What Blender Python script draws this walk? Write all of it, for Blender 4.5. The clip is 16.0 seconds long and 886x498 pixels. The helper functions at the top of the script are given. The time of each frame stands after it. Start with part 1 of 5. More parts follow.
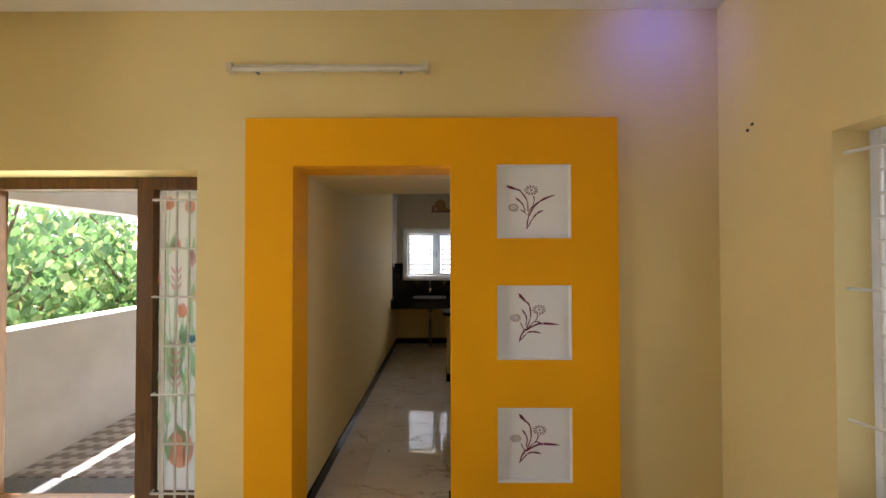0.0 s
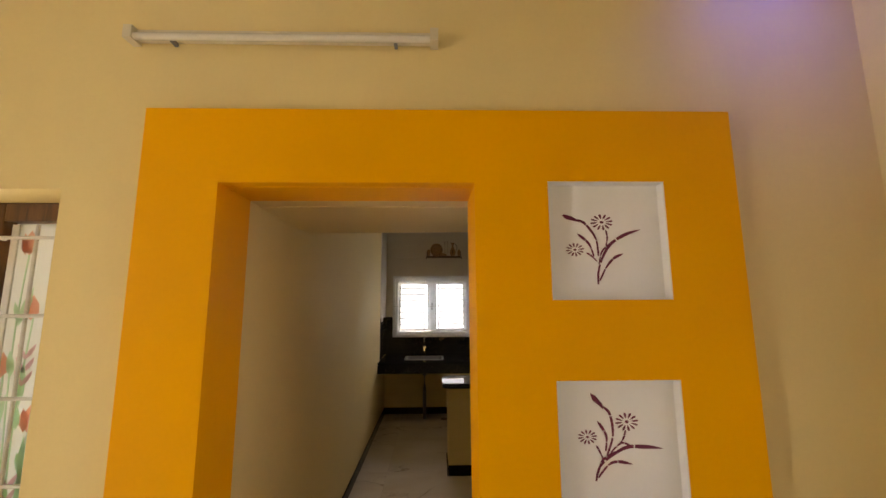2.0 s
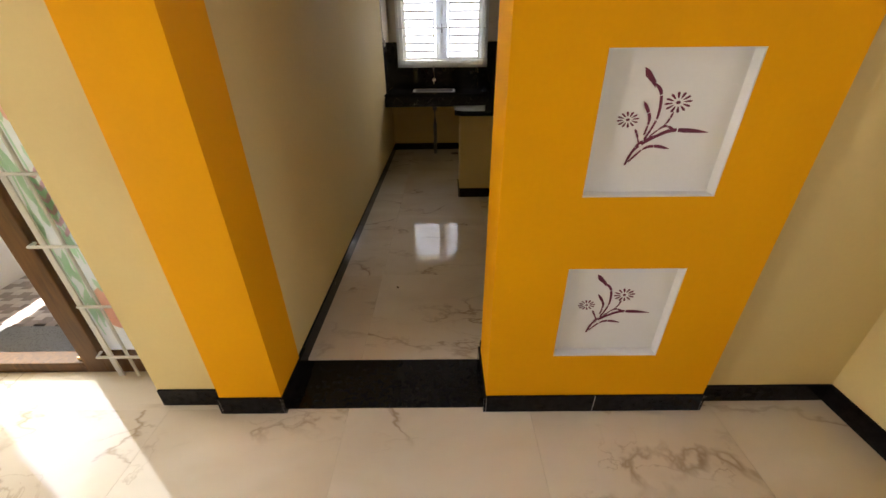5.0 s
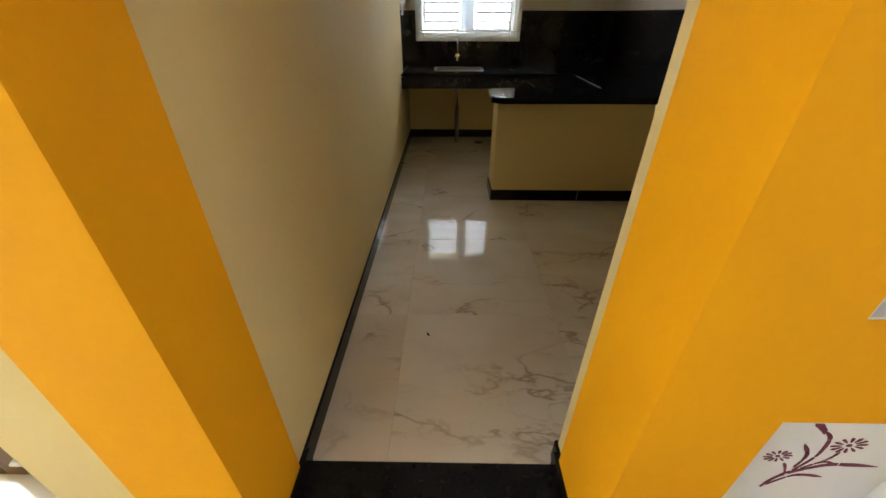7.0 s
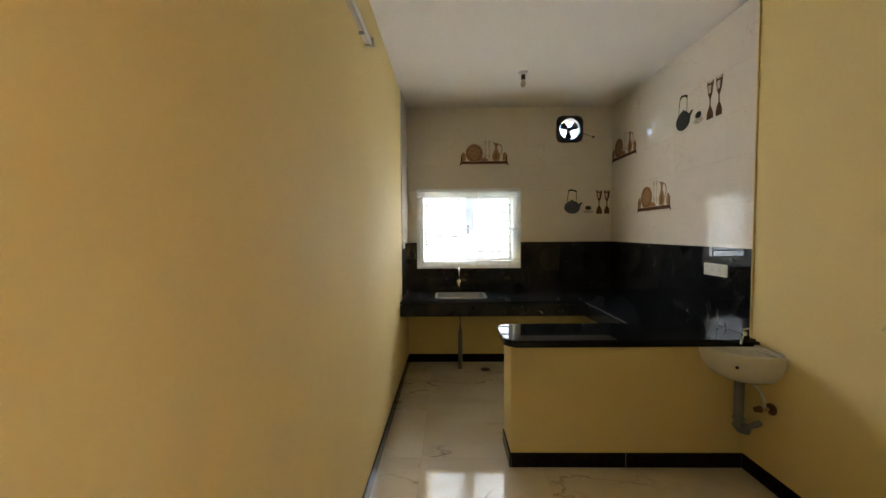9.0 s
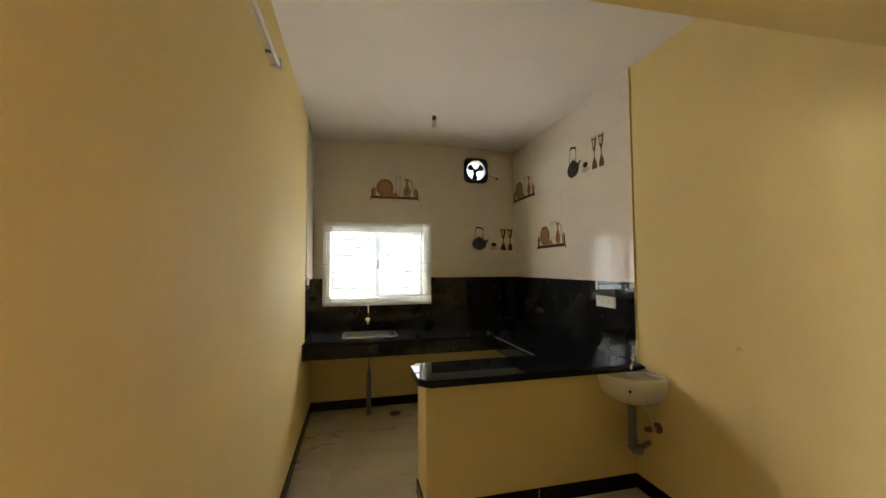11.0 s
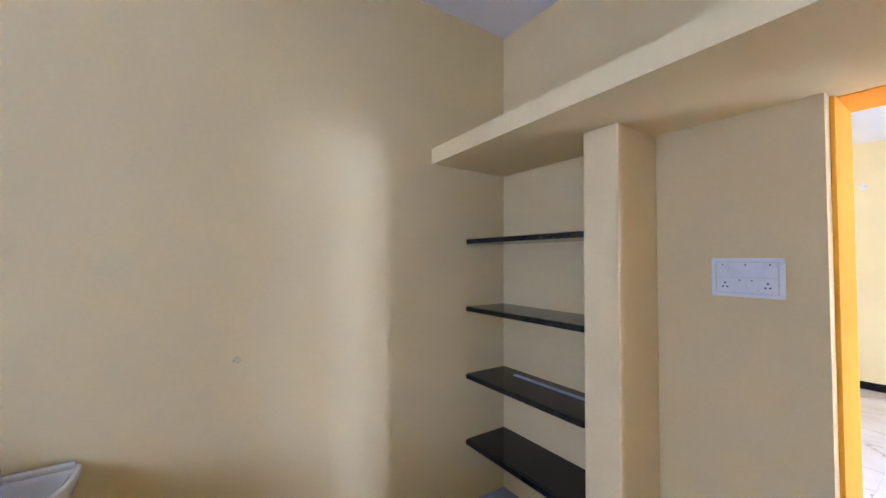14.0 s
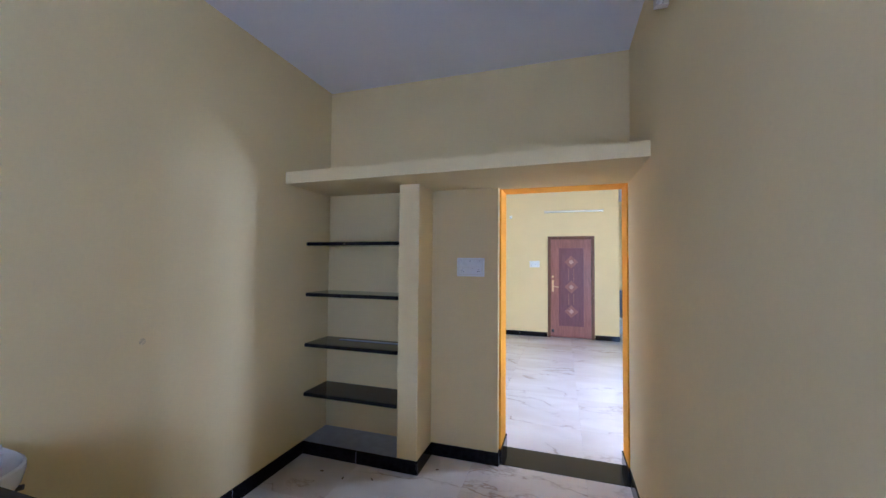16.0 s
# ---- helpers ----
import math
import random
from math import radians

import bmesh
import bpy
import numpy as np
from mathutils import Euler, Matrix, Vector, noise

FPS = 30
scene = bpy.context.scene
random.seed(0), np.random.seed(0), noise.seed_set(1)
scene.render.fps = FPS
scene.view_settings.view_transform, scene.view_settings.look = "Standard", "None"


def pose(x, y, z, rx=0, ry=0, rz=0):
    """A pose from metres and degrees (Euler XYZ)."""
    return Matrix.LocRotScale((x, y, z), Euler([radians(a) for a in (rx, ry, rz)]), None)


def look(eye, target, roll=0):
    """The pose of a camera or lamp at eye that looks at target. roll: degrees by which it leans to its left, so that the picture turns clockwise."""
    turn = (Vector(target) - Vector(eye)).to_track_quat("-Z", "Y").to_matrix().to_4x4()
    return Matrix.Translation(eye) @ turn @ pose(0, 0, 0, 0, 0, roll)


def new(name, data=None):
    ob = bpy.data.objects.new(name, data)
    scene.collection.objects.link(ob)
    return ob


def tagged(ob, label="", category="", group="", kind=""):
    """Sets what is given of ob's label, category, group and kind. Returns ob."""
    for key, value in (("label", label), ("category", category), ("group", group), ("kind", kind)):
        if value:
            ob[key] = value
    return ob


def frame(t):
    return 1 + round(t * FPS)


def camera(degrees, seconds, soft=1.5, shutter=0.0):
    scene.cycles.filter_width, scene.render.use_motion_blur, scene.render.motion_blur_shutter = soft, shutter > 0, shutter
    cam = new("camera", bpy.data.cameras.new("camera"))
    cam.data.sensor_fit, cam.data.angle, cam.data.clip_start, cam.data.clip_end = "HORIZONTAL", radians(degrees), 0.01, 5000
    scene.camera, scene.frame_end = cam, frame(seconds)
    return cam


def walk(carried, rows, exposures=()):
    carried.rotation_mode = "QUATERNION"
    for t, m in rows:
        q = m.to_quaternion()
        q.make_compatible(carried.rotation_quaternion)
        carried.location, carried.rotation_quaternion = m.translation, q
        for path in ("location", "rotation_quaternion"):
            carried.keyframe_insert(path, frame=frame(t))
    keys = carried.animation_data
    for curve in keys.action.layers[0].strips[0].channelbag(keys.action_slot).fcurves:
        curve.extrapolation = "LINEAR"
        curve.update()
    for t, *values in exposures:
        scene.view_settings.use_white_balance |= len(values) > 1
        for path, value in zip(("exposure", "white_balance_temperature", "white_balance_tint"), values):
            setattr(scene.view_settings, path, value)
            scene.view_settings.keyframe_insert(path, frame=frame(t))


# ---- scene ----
cam = camera(99.8, 16.0)
PATH = [
    (0, (0.098, -0.072, 1.579), (0.09, 1.927, 1.609), -0.1),
    (0.5, (0.094, 0.245, 1.616), (0.104, 2.245, 1.621), -0.1),
    (1, (0.06, 0.535, 1.659), (0.086, 2.533, 1.733), -0.1),
    (1.5, (0.019, 0.682, 1.685), (0.058, 2.666, 1.935), -0.3),
    (2, (-0.006, 0.75, 1.669), (0.041, 2.731, 1.943), -0.3),
    (2.5, (-0.009, 0.774, 1.649), (0.035, 2.771, 1.746), -0.4),
    (3, (0.006, 0.794, 1.609), (0.034, 2.788, 1.456), -0.5),
    (3.3, (0.006, 0.812, 1.568), (0.041, 2.786, 1.251), -0.3),
    (3.5, (0.001, 0.804, 1.545), (0.038, 2.767, 1.162), -0.3),
    (4, (0.007, 0.825, 1.496), (0.034, 2.714, 0.84), -0.5),
    (6.3, (-0.196, 1.183, 1.389), (-0.222, 2.874, 0.321), -0.1),
    (6.5, (-0.22, 1.26, 1.41), (-0.243, 2.944, 0.332), -0.0),
    (7, (-0.256, 1.566, 1.393), (-0.279, 3.257, 0.326), 0.1),
    (7.5, (-0.29, 1.856, 1.461), (-0.31, 3.575, 0.441), 0.3),
    (8, (-0.262, 2.092, 1.491), (-0.303, 3.949, 0.751), -0.3),
    (8.5, (-0.26, 2.199, 1.537), (-0.303, 4.166, 1.18), -0.1),
    (8.7, (-0.268, 2.201, 1.544), (-0.31, 4.19, 1.342), -0.3),
    (10.8, (-0.28, 2.272, 1.513), (0.063, 4.239, 1.621), 0.1),
    (11, (-0.31, 2.294, 1.536), (0.153, 4.237, 1.637), -0.3),
    (11.5, (-0.345, 2.474, 1.543), (0.508, 4.282, 1.62), -0.6),
    (12, (-0.306, 2.77, 1.511), (1.015, 4.27, 1.597), -0.7),
    (12.5, (-0.276, 3.097, 1.522), (1.489, 4.035, 1.593), -0.3),
    (13, (-0.19, 3.375, 1.535), (1.8, 3.575, 1.541), -0.4),
    (13.5, (-0.152, 3.713, 1.512), (1.763, 3.138, 1.567), -0.1),
    (14, (-0.146, 4.01, 1.521), (1.508, 2.888, 1.585), 0.3),
    (14.5, (-0.208, 4.321, 1.513), (1.106, 2.815, 1.577), 0.4),
    (15, (-0.256, 4.649, 1.507), (0.746, 2.92, 1.576), 0.6),
    (15.5, (-0.29, 4.929, 1.516), (0.468, 3.08, 1.583), 0.6),
    (16, (-0.315, 5.135, 1.506), (0.295, 3.232, 1.574), 0.5),
]
EXPOSURES = [(0, 2.12, 6500, 20), (1, 2.22, 7200, 22), (2, 2.28, 7600, 22), (3, 2.34, 7700, 23), (4, 2.42, 7000, 21), (6.5, 2.64, 6700, 15), (7, 2.92, 6300, 12), (7.5, 3.25, 5800, 10), (8, 3.52, 5750, 8), (8.5, 3.56, 6100, 9),
             (11, 3.46, 7150, 12), (12, 3.48, 7150, 11), (12.5, 3.66, 7150, 14), (13, 4.26, 6050, 21), (13.5, 4.38, 5150, 27), (14, 4.15, 4500, 30), (14.5, 3.86, 4350, 26), (15, 3.74, 4350, 27), (15.5, 3.62, 4330, 27), (16, 3.48, 4300, 26)]
walk(cam, [(t, look(eye, target, roll)) for t, eye, target, roll in PATH], EXPOSURES)


# ---- light ----
world = bpy.data.worlds.new("sky")
scene.world = world
world.use_nodes = True
sky = world.node_tree.nodes.new("ShaderNodeTexSky")
sky.sky_type, sky.sun_disc = "NISHITA", False
sky.sun_elevation, sky.sun_rotation = radians(70), radians(-80)
world.node_tree.links.new(sky.outputs[0], world.node_tree.nodes["Background"].inputs[0])
world.node_tree.nodes["Background"].inputs[1].default_value = 0.15

sun = new("sun", bpy.data.lights.new("sun", "SUN"))
sun.data.energy, sun.data.angle, sun.data.color = 5.0, radians(0.5), (1.0, 0.95, 0.86)
sun.matrix_world = look((-1.9, 0.35, 5.3), (0, 0, 0))


def window_lamp(name, eye, target, width, height, energy, color):
    """Sky light that comes in through a window's opening."""
    lamp = new(name, bpy.data.lights.new(name, "AREA"))
    lamp.data.shape, lamp.data.size, lamp.data.size_y = "RECTANGLE", width, height
    lamp.data.energy, lamp.data.color = energy, color
    lamp.matrix_world = look(eye, target)
    return lamp


window_lamp("skylight_veranda_door", (-2.27, 2.345, 1.03), (-2.27, 0.0, 0.95), 0.88, 1.86, 5.5, (0.93, 1.0, 0.88))
window_lamp("skylight_hall_east", (2.05, 0.7, 1.4), (1.0, 0.7, 1.4), 1.4, 1.45, 0.8, (0.95, 0.98, 1.0))
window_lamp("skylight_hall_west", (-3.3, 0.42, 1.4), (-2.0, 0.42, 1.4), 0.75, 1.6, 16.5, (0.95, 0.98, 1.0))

# ---- materials ----


def base_mat(name, rough, metal=0.0):
    m = bpy.data.materials.new(name)
    m.use_nodes = True
    b = m.node_tree.nodes["Principled BSDF"]
    b.inputs["Roughness"].default_value, b.inputs["Metallic"].default_value = rough, metal
    b.inputs["Specular IOR Level"].default_value = 0.12 if rough > 0.7 else 0.5
    return m, m.node_tree, b


def coords(nt, shift=True):
    """Object coordinates, moved by a random amount for each object."""
    tc = nt.nodes.new("ShaderNodeTexCoord")
    if not shift:
        return tc.outputs["Object"]
    info = nt.nodes.new("ShaderNodeObjectInfo")
    add = nt.nodes.new("ShaderNodeVectorMath")
    mul = nt.nodes.new("ShaderNodeMath")
    mul.operation, mul.inputs[1].default_value = "MULTIPLY", 37.0
    nt.links.new(info.outputs["Random"], mul.inputs[0])
    nt.links.new(tc.outputs["Object"], add.inputs[0])
    nt.links.new(mul.outputs[0], add.inputs[1])
    return add.outputs[0]


def noise_node(nt, vec, scale, detail=4.0, distortion=0.0, rough=0.5):
    n = nt.nodes.new("ShaderNodeTexNoise")
    n.inputs["Scale"].default_value, n.inputs["Detail"].default_value = scale, detail
    n.inputs["Distortion"].default_value, n.inputs["Roughness"].default_value = distortion, rough
    nt.links.new(vec, n.inputs["Vector"])
    return n.outputs["Fac"]


def ramp(nt, fac, stops):
    r = nt.nodes.new("ShaderNodeValToRGB")
    e = r.color_ramp.elements
    while len(e) < len(stops):
        e.new(0.5)
    for el, (p, c) in zip(e, stops):
        el.position, el.color = p, (*c, 1) if len(c) == 3 else c
    nt.links.new(fac, r.inputs[0])
    return r.outputs[0]


def mix(nt, fac, a, b, kind="MIX"):
    n = nt.nodes.new("ShaderNodeMix")
    n.data_type, n.blend_type = "RGBA", kind
    for value, slot in ((fac, 0), (a, 6), (b, 7)):
        if isinstance(value, (int, float)):
            n.inputs[slot].default_value = value
        elif isinstance(value, tuple):
            n.inputs[slot].default_value = (*value, 1)
        else:
            nt.links.new(value, n.inputs[slot])
    return n.outputs[2]


def bump(nt, b, height, strength, distance):
    n = nt.nodes.new("ShaderNodeBump")
    n.inputs["Strength"].default_value, n.inputs["Distance"].default_value = strength, distance
    nt.links.new(height, n.inputs["Height"])
    nt.links.new(n.outputs[0], b.inputs["Normal"])


def plain(name, color, rough, metal=0.0, vary=0.08, scale=6.0, grain=120.0, relief=0.15, depth=0.001):
    """A painted, plastered or plastic surface: broad stains, fine grain, slight relief."""
    m, nt, b = base_mat(name, rough, metal)
    v = coords(nt, False)
    broad, fine = noise_node(nt, v, scale, 5), noise_node(nt, v, grain, 3)
    dark = tuple(c * (1 - vary) for c in color)
    light = tuple(min(1, c * (1 + vary)) for c in color)
    c1 = ramp(nt, broad, [(0.3, dark), (0.7, light)])
    c2 = ramp(nt, fine, [(0.3, (1 - vary / 2,) * 3), (0.7, (1, 1, 1))])
    nt.links.new(mix(nt, 1.0, c1, c2, "MULTIPLY"), b.inputs["Base Color"])
    r = ramp(nt, broad, [(0.3, (rough * 0.85,) * 3), (0.7, (min(1, rough * 1.15),) * 3)])
    nt.links.new(r, b.inputs["Roughness"])
    if relief:
        bump(nt, b, mix(nt, 0.5, broad, fine), relief, depth)
    return m


def marble(name, color, vein, rough, scale=1.6, width=0.018, amount=1.0, cloud=0.06, gloss=0.5):
    """Polished stone with thin, patchy, wandering veins."""
    m, nt, b = base_mat(name, rough)
    b.inputs["Specular IOR Level"].default_value = gloss
    v = coords(nt)
    n1 = noise_node(nt, v, scale, 7, 1.6, 0.6)
    thin = ramp(nt, n1, [(0.5 - width, (0, 0, 0)), (0.5, (1, 1, 1)), (0.5 + width, (0, 0, 0))])
    patch = ramp(nt, noise_node(nt, v, scale * 1.3, 3), [(0.47, (0, 0, 0)), (0.66, (amount,) * 3)])
    mask = mix(nt, 1.0, thin, patch, "MULTIPLY")
    fleck = ramp(nt, noise_node(nt, v, scale * 9, 3, 0.8), [(0.69, (0, 0, 0)), (0.74, (amount * 0.55,) * 3)])
    clouds = ramp(nt, noise_node(nt, v, scale * 0.9, 4), [(0.3, tuple(c * (1 - cloud) for c in color)), (0.7, tuple(min(1, c * (1 + cloud)) for c in color))])
    stone = mix(nt, mask, clouds, vein)
    stone = mix(nt, fleck, stone, vein)
    nt.links.new(stone, b.inputs["Base Color"])
    smear = ramp(nt, noise_node(nt, v, 3.0, 5), [(0.35, (rough * 0.7,) * 3), (0.7, (rough * 1.5,) * 3)])
    nt.links.new(smear, b.inputs["Roughness"])
    return m


def wood(name, dark, light, rough, axis="Z"):
    m, nt, b = base_mat(name, rough)
    mp = nt.nodes.new("ShaderNodeMapping")
    mp.inputs["Scale"].default_value = (14, 14, 1.2) if axis == "Z" else (1.2, 14, 14)
    nt.links.new(coords(nt), mp.inputs[0])
    g = noise_node(nt, mp.outputs[0], 2.2, 8, 1.2, 0.65)
    nt.links.new(ramp(nt, g, [(0.3, dark), (0.5, tuple((a + c) / 2 for a, c in zip(dark, light))), (0.72, light)]), b.inputs["Base Color"])
    bump(nt, b, g, 0.2, 0.001)
    return m


CREAM = plain("cream_wall_paint", (0.76, 0.605, 0.285), 0.85, vary=0.035, scale=1.3, grain=60, relief=0.1)
YELLOW = plain("mango_yellow_paint", (0.86, 0.39, 0.004), 0.75, vary=0.04, scale=1.6, grain=60, relief=0.1)
WHITE_PAINT = plain("white_paint", (0.82, 0.81, 0.79), 0.55, vary=0.03, scale=2, grain=80, relief=0.1)
CEILING = plain("ceiling_distemper", (0.80, 0.765, 0.715), 0.8, vary=0.03, scale=1.2, grain=70, relief=0.15)
EXTERIOR = plain("exterior_white_paint", (0.85, 0.85, 0.88), 0.75, vary=0.06, scale=3, grain=90, relief=0.3)
GRANITE = plain("black_granite", (0.010, 0.010, 0.011), 0.1, vary=0.25, scale=40, grain=300, relief=0)
GRANITE.node_tree.nodes["Principled BSDF"].inputs["Specular IOR Level"].default_value = 0.3
SKIRTING = plain("black_skirting_granite", (0.012, 0.0105, 0.0105), 0.09, vary=0.5, scale=30, grain=260, relief=0)
SKIRTING.node_tree.nodes["Principled BSDF"].inputs["Specular IOR Level"].default_value = 0.09
WORKTOP = plain("black_granite_worktop", (0.010, 0.011, 0.013), 0.03, vary=0.2, scale=12, grain=220, relief=0)
WORKTOP.node_tree.nodes["Principled BSDF"].inputs["Specular IOR Level"].default_value = 0.13
GREY_SLAB = plain("grey_slab_stone", (0.30, 0.30, 0.31), 0.4, vary=0.15, scale=14, grain=200)


def veined_floor(name, color, vein, rough):
    """Polished tile: slanting main veins with finer branches close to them, and soft beige clouds."""
    m, nt, b = base_mat(name, rough)
    b.inputs["Specular IOR Level"].default_value = 0.55
    mp = nt.nodes.new("ShaderNodeMapping")
    mp.inputs["Rotation"].default_value = (0, 0, radians(38))
    mp.inputs["Scale"].default_value = (0.75, 1.5, 1.0)
    nt.links.new(coords(nt), mp.inputs[0])
    v = mp.outputs[0]
    n1 = noise_node(nt, v, 1.1, 6, 0.35, 0.52)
    main = ramp(nt, n1, [(0.488, (0, 0, 0)), (0.5, (1, 1, 1)), (0.509, (0, 0, 0))])
    band = ramp(nt, n1, [(0.42, (0, 0, 0)), (0.5, (1, 1, 1)), (0.56, (0, 0, 0))])
    n2 = noise_node(nt, v, 3.4, 5, 0.5, 0.55)
    twig = ramp(nt, n2, [(0.485, (0, 0, 0)), (0.5, (0.8, 0.8, 0.8)), (0.512, (0, 0, 0))])
    patch = ramp(nt, noise_node(nt, v, 1.5, 3), [(0.43, (0, 0, 0)), (0.58, (1, 1, 1))])
    lines = mix(nt, 1.0, main, mix(nt, 1.0, twig, band, "MULTIPLY"), "LIGHTEN")
    mask = mix(nt, 1.0, lines, patch, "MULTIPLY")
    shade = tuple(c * f for c, f in zip(color, (0.84, 0.80, 0.74)))
    clouds = ramp(nt, noise_node(nt, v, 1.3, 6, 0.6), [(0.33, shade), (0.62, color)])
    halo = mix(nt, mix(nt, 1.0, band, patch, "MULTIPLY"), clouds, mix(nt, 0.75, vein, color))
    stone = mix(nt, 0.45, clouds, halo)
    nt.links.new(mix(nt, mask, stone, mix(nt, 0.22, vein, color)), b.inputs["Base Color"])
    smear = ramp(nt, noise_node(nt, v, 3.0, 5), [(0.35, (rough * 0.7,) * 3), (0.7, (rough * 1.6,) * 3)])
    nt.links.new(smear, b.inputs["Roughness"])
    return m


FLOOR_TILE = veined_floor("floor_marble_tile", (0.76, 0.695, 0.60), (0.29, 0.19, 0.10), 0.015)
JOINT = plain("pale_joint", (0.50, 0.49, 0.47), 0.8, vary=0.1, scale=20)
GROUT = plain("grout", (0.52, 0.48, 0.42), 0.8, vary=0.1, scale=20)
WALL_TILE = marble("cream_wall_tile", (0.72, 0.66, 0.57), (0.47, 0.35, 0.24), 0.015, 2.6, 0.010, 0.5, 0.03, gloss=0.25)
BLACK_TILE = marble("black_dado_tile", (0.010, 0.010, 0.011), (0.10, 0.085, 0.06), 0.015, 3.2, 0.012, 0.6, 0.3, gloss=0.35)
TEAK = wood("dark_stained_wood", (0.065, 0.024, 0.004), (0.185, 0.075, 0.014), 0.5)
DOOR_WOOD = wood("reddish_door_veneer", (0.20, 0.075, 0.045), (0.34, 0.14, 0.09), 0.35)
DOOR_PANEL = wood("maroon_door_panel", (0.12, 0.04, 0.04), (0.19, 0.07, 0.065), 0.3)
INLAY = plain("pale_inlay", (0.50, 0.30, 0.20), 0.4, vary=0.15)
GRILL = plain("white_grill_enamel", (0.70, 0.70, 0.68), 0.35, vary=0.06, scale=25)
PLASTIC = plain("white_plastic", (0.80, 0.79, 0.75), 0.3, vary=0.03, relief=0.03)
DARK_PLASTIC = plain("dark_plastic", (0.02, 0.02, 0.022), 0.4, vary=0.2)
GREY_PIPE = plain("grey_pvc_pipe", (0.20, 0.20, 0.20), 0.45, vary=0.1, scale=15)
CERAMIC = plain("white_ceramic", (0.78, 0.77, 0.74), 0.08, vary=0.02, relief=0)
STEEL = plain("brushed_steel", (0.27, 0.27, 0.28), 0.32, 1.0, vary=0.08, scale=20)
CHROME = plain("chrome", (0.75, 0.75, 0.77), 0.08, 1.0, vary=0.03, relief=0)
BRASS = plain("brass", (0.72, 0.52, 0.26), 0.3, 1.0, vary=0.1)
RUST = plain("rusty_flange", (0.16, 0.08, 0.045), 0.6, 0.2, vary=0.3, scale=40)
TUBE_PLASTIC = plain("yellowed_white_plastic", (0.64, 0.56, 0.40), 0.4, vary=0.05)
TUBE_GLASS = plain("tube_glass", (0.70, 0.66, 0.56), 0.15, vary=0.02, relief=0)
PURPLE = plain("plum_stencil_paint", (0.16, 0.016, 0.05), 0.6, vary=0.15, scale=30)
PRINT_DARK = plain("dark_print", (0.03, 0.028, 0.026), 0.1, vary=0.3, scale=60, relief=0)
PRINT_BROWN = plain("brown_print", (0.11, 0.05, 0.028), 0.1, vary=0.3, scale=60, relief=0)
PRINT_TAN = plain("tan_print", (0.36, 0.20, 0.10), 0.1, vary=0.3, scale=50, relief=0)
PRINT_PALE = plain("pale_print", (0.55, 0.45, 0.36), 0.1, vary=0.2, scale=50, relief=0)
PAVE_BROWN = plain("brown_paver", (0.28, 0.24, 0.22), 0.5, vary=0.15, scale=20)
PAVE_PALE = plain("pale_paver", (0.54, 0.51, 0.49), 0.5, vary=0.12, scale=20)
GREY_GRANITE = plain("grey_granite_step", (0.155, 0.17, 0.18), 0.3, vary=0.25, scale=160, grain=500)
SOIL = plain("dry_soil", (0.30, 0.25, 0.17), 0.95, vary=0.2, scale=2)
BARK = plain("bark", (0.16, 0.12, 0.08), 0.9, vary=0.3, scale=8, relief=0.5)
SMUDGE = plain("grey_smudge", (0.66, 0.53, 0.28), 0.8, vary=0.2, scale=60)
DRY_LEAF = plain("dry_leaf", (0.09, 0.05, 0.02), 0.8, vary=0.3, scale=80)
BUCKET = plain("white_bucket_plastic", (0.70, 0.72, 0.72), 0.4, vary=0.05)

# dark pane colour stands in for dimmer daylight, so the grill bars show
GLARE_PANE, tnt, tb = base_mat("glare_dimming_glass", 0.02)
tb.inputs["Transmission Weight"].default_value, tb.inputs["IOR"].default_value = 1.0, 1.45
tb.inputs["Base Color"].default_value = (0.245, 0.262, 0.28, 1)
DAYLIGHT = bpy.data.materials.new("hazy_daylight")
DAYLIGHT.use_nodes = True
glow = DAYLIGHT.node_tree.nodes.new("ShaderNodeEmission")
glow.inputs["Color"].default_value, glow.inputs["Strength"].default_value = (0.95, 0.98, 1.0, 1), 2.45
DAYLIGHT.node_tree.links.new(glow.outputs[0], DAYLIGHT.node_tree.nodes["Material Output"].inputs["Surface"])
GLASS, gnt, gb = base_mat("clear_glass", 0.02)
gb.inputs["Transmission Weight"].default_value, gb.inputs["IOR"].default_value = 1.0, 1.45
gb.inputs["Base Color"].default_value = (0.96, 0.98, 0.97, 1)


def translucent(name, color, through_color, share, rough, each=False):
    """A thin sheet, such as a leaf or a frosted pane, that lets scattered light through."""
    m, nt, b = base_mat(name, rough)
    v = coords(nt, False)
    n = nt.nodes.new("ShaderNodeNewGeometry").outputs["Random Per Island"] if each else noise_node(nt, v, 2.0, 3)
    nt.links.new(ramp(nt, n, [(0.3, tuple(c * 0.7 for c in color)), (0.7, tuple(min(1, c * 1.25) for c in color))]), b.inputs["Base Color"])
    tr = nt.nodes.new("ShaderNodeBsdfTranslucent")
    tr.inputs["Color"].default_value = (*through_color, 1)
    ms = nt.nodes.new("ShaderNodeMixShader")
    ms.inputs[0].default_value = share
    nt.links.new(b.outputs[0], ms.inputs[1])
    nt.links.new(tr.outputs[0], ms.inputs[2])
    nt.links.new(ms.outputs[0], nt.nodes["Material Output"].inputs["Surface"])
    return m


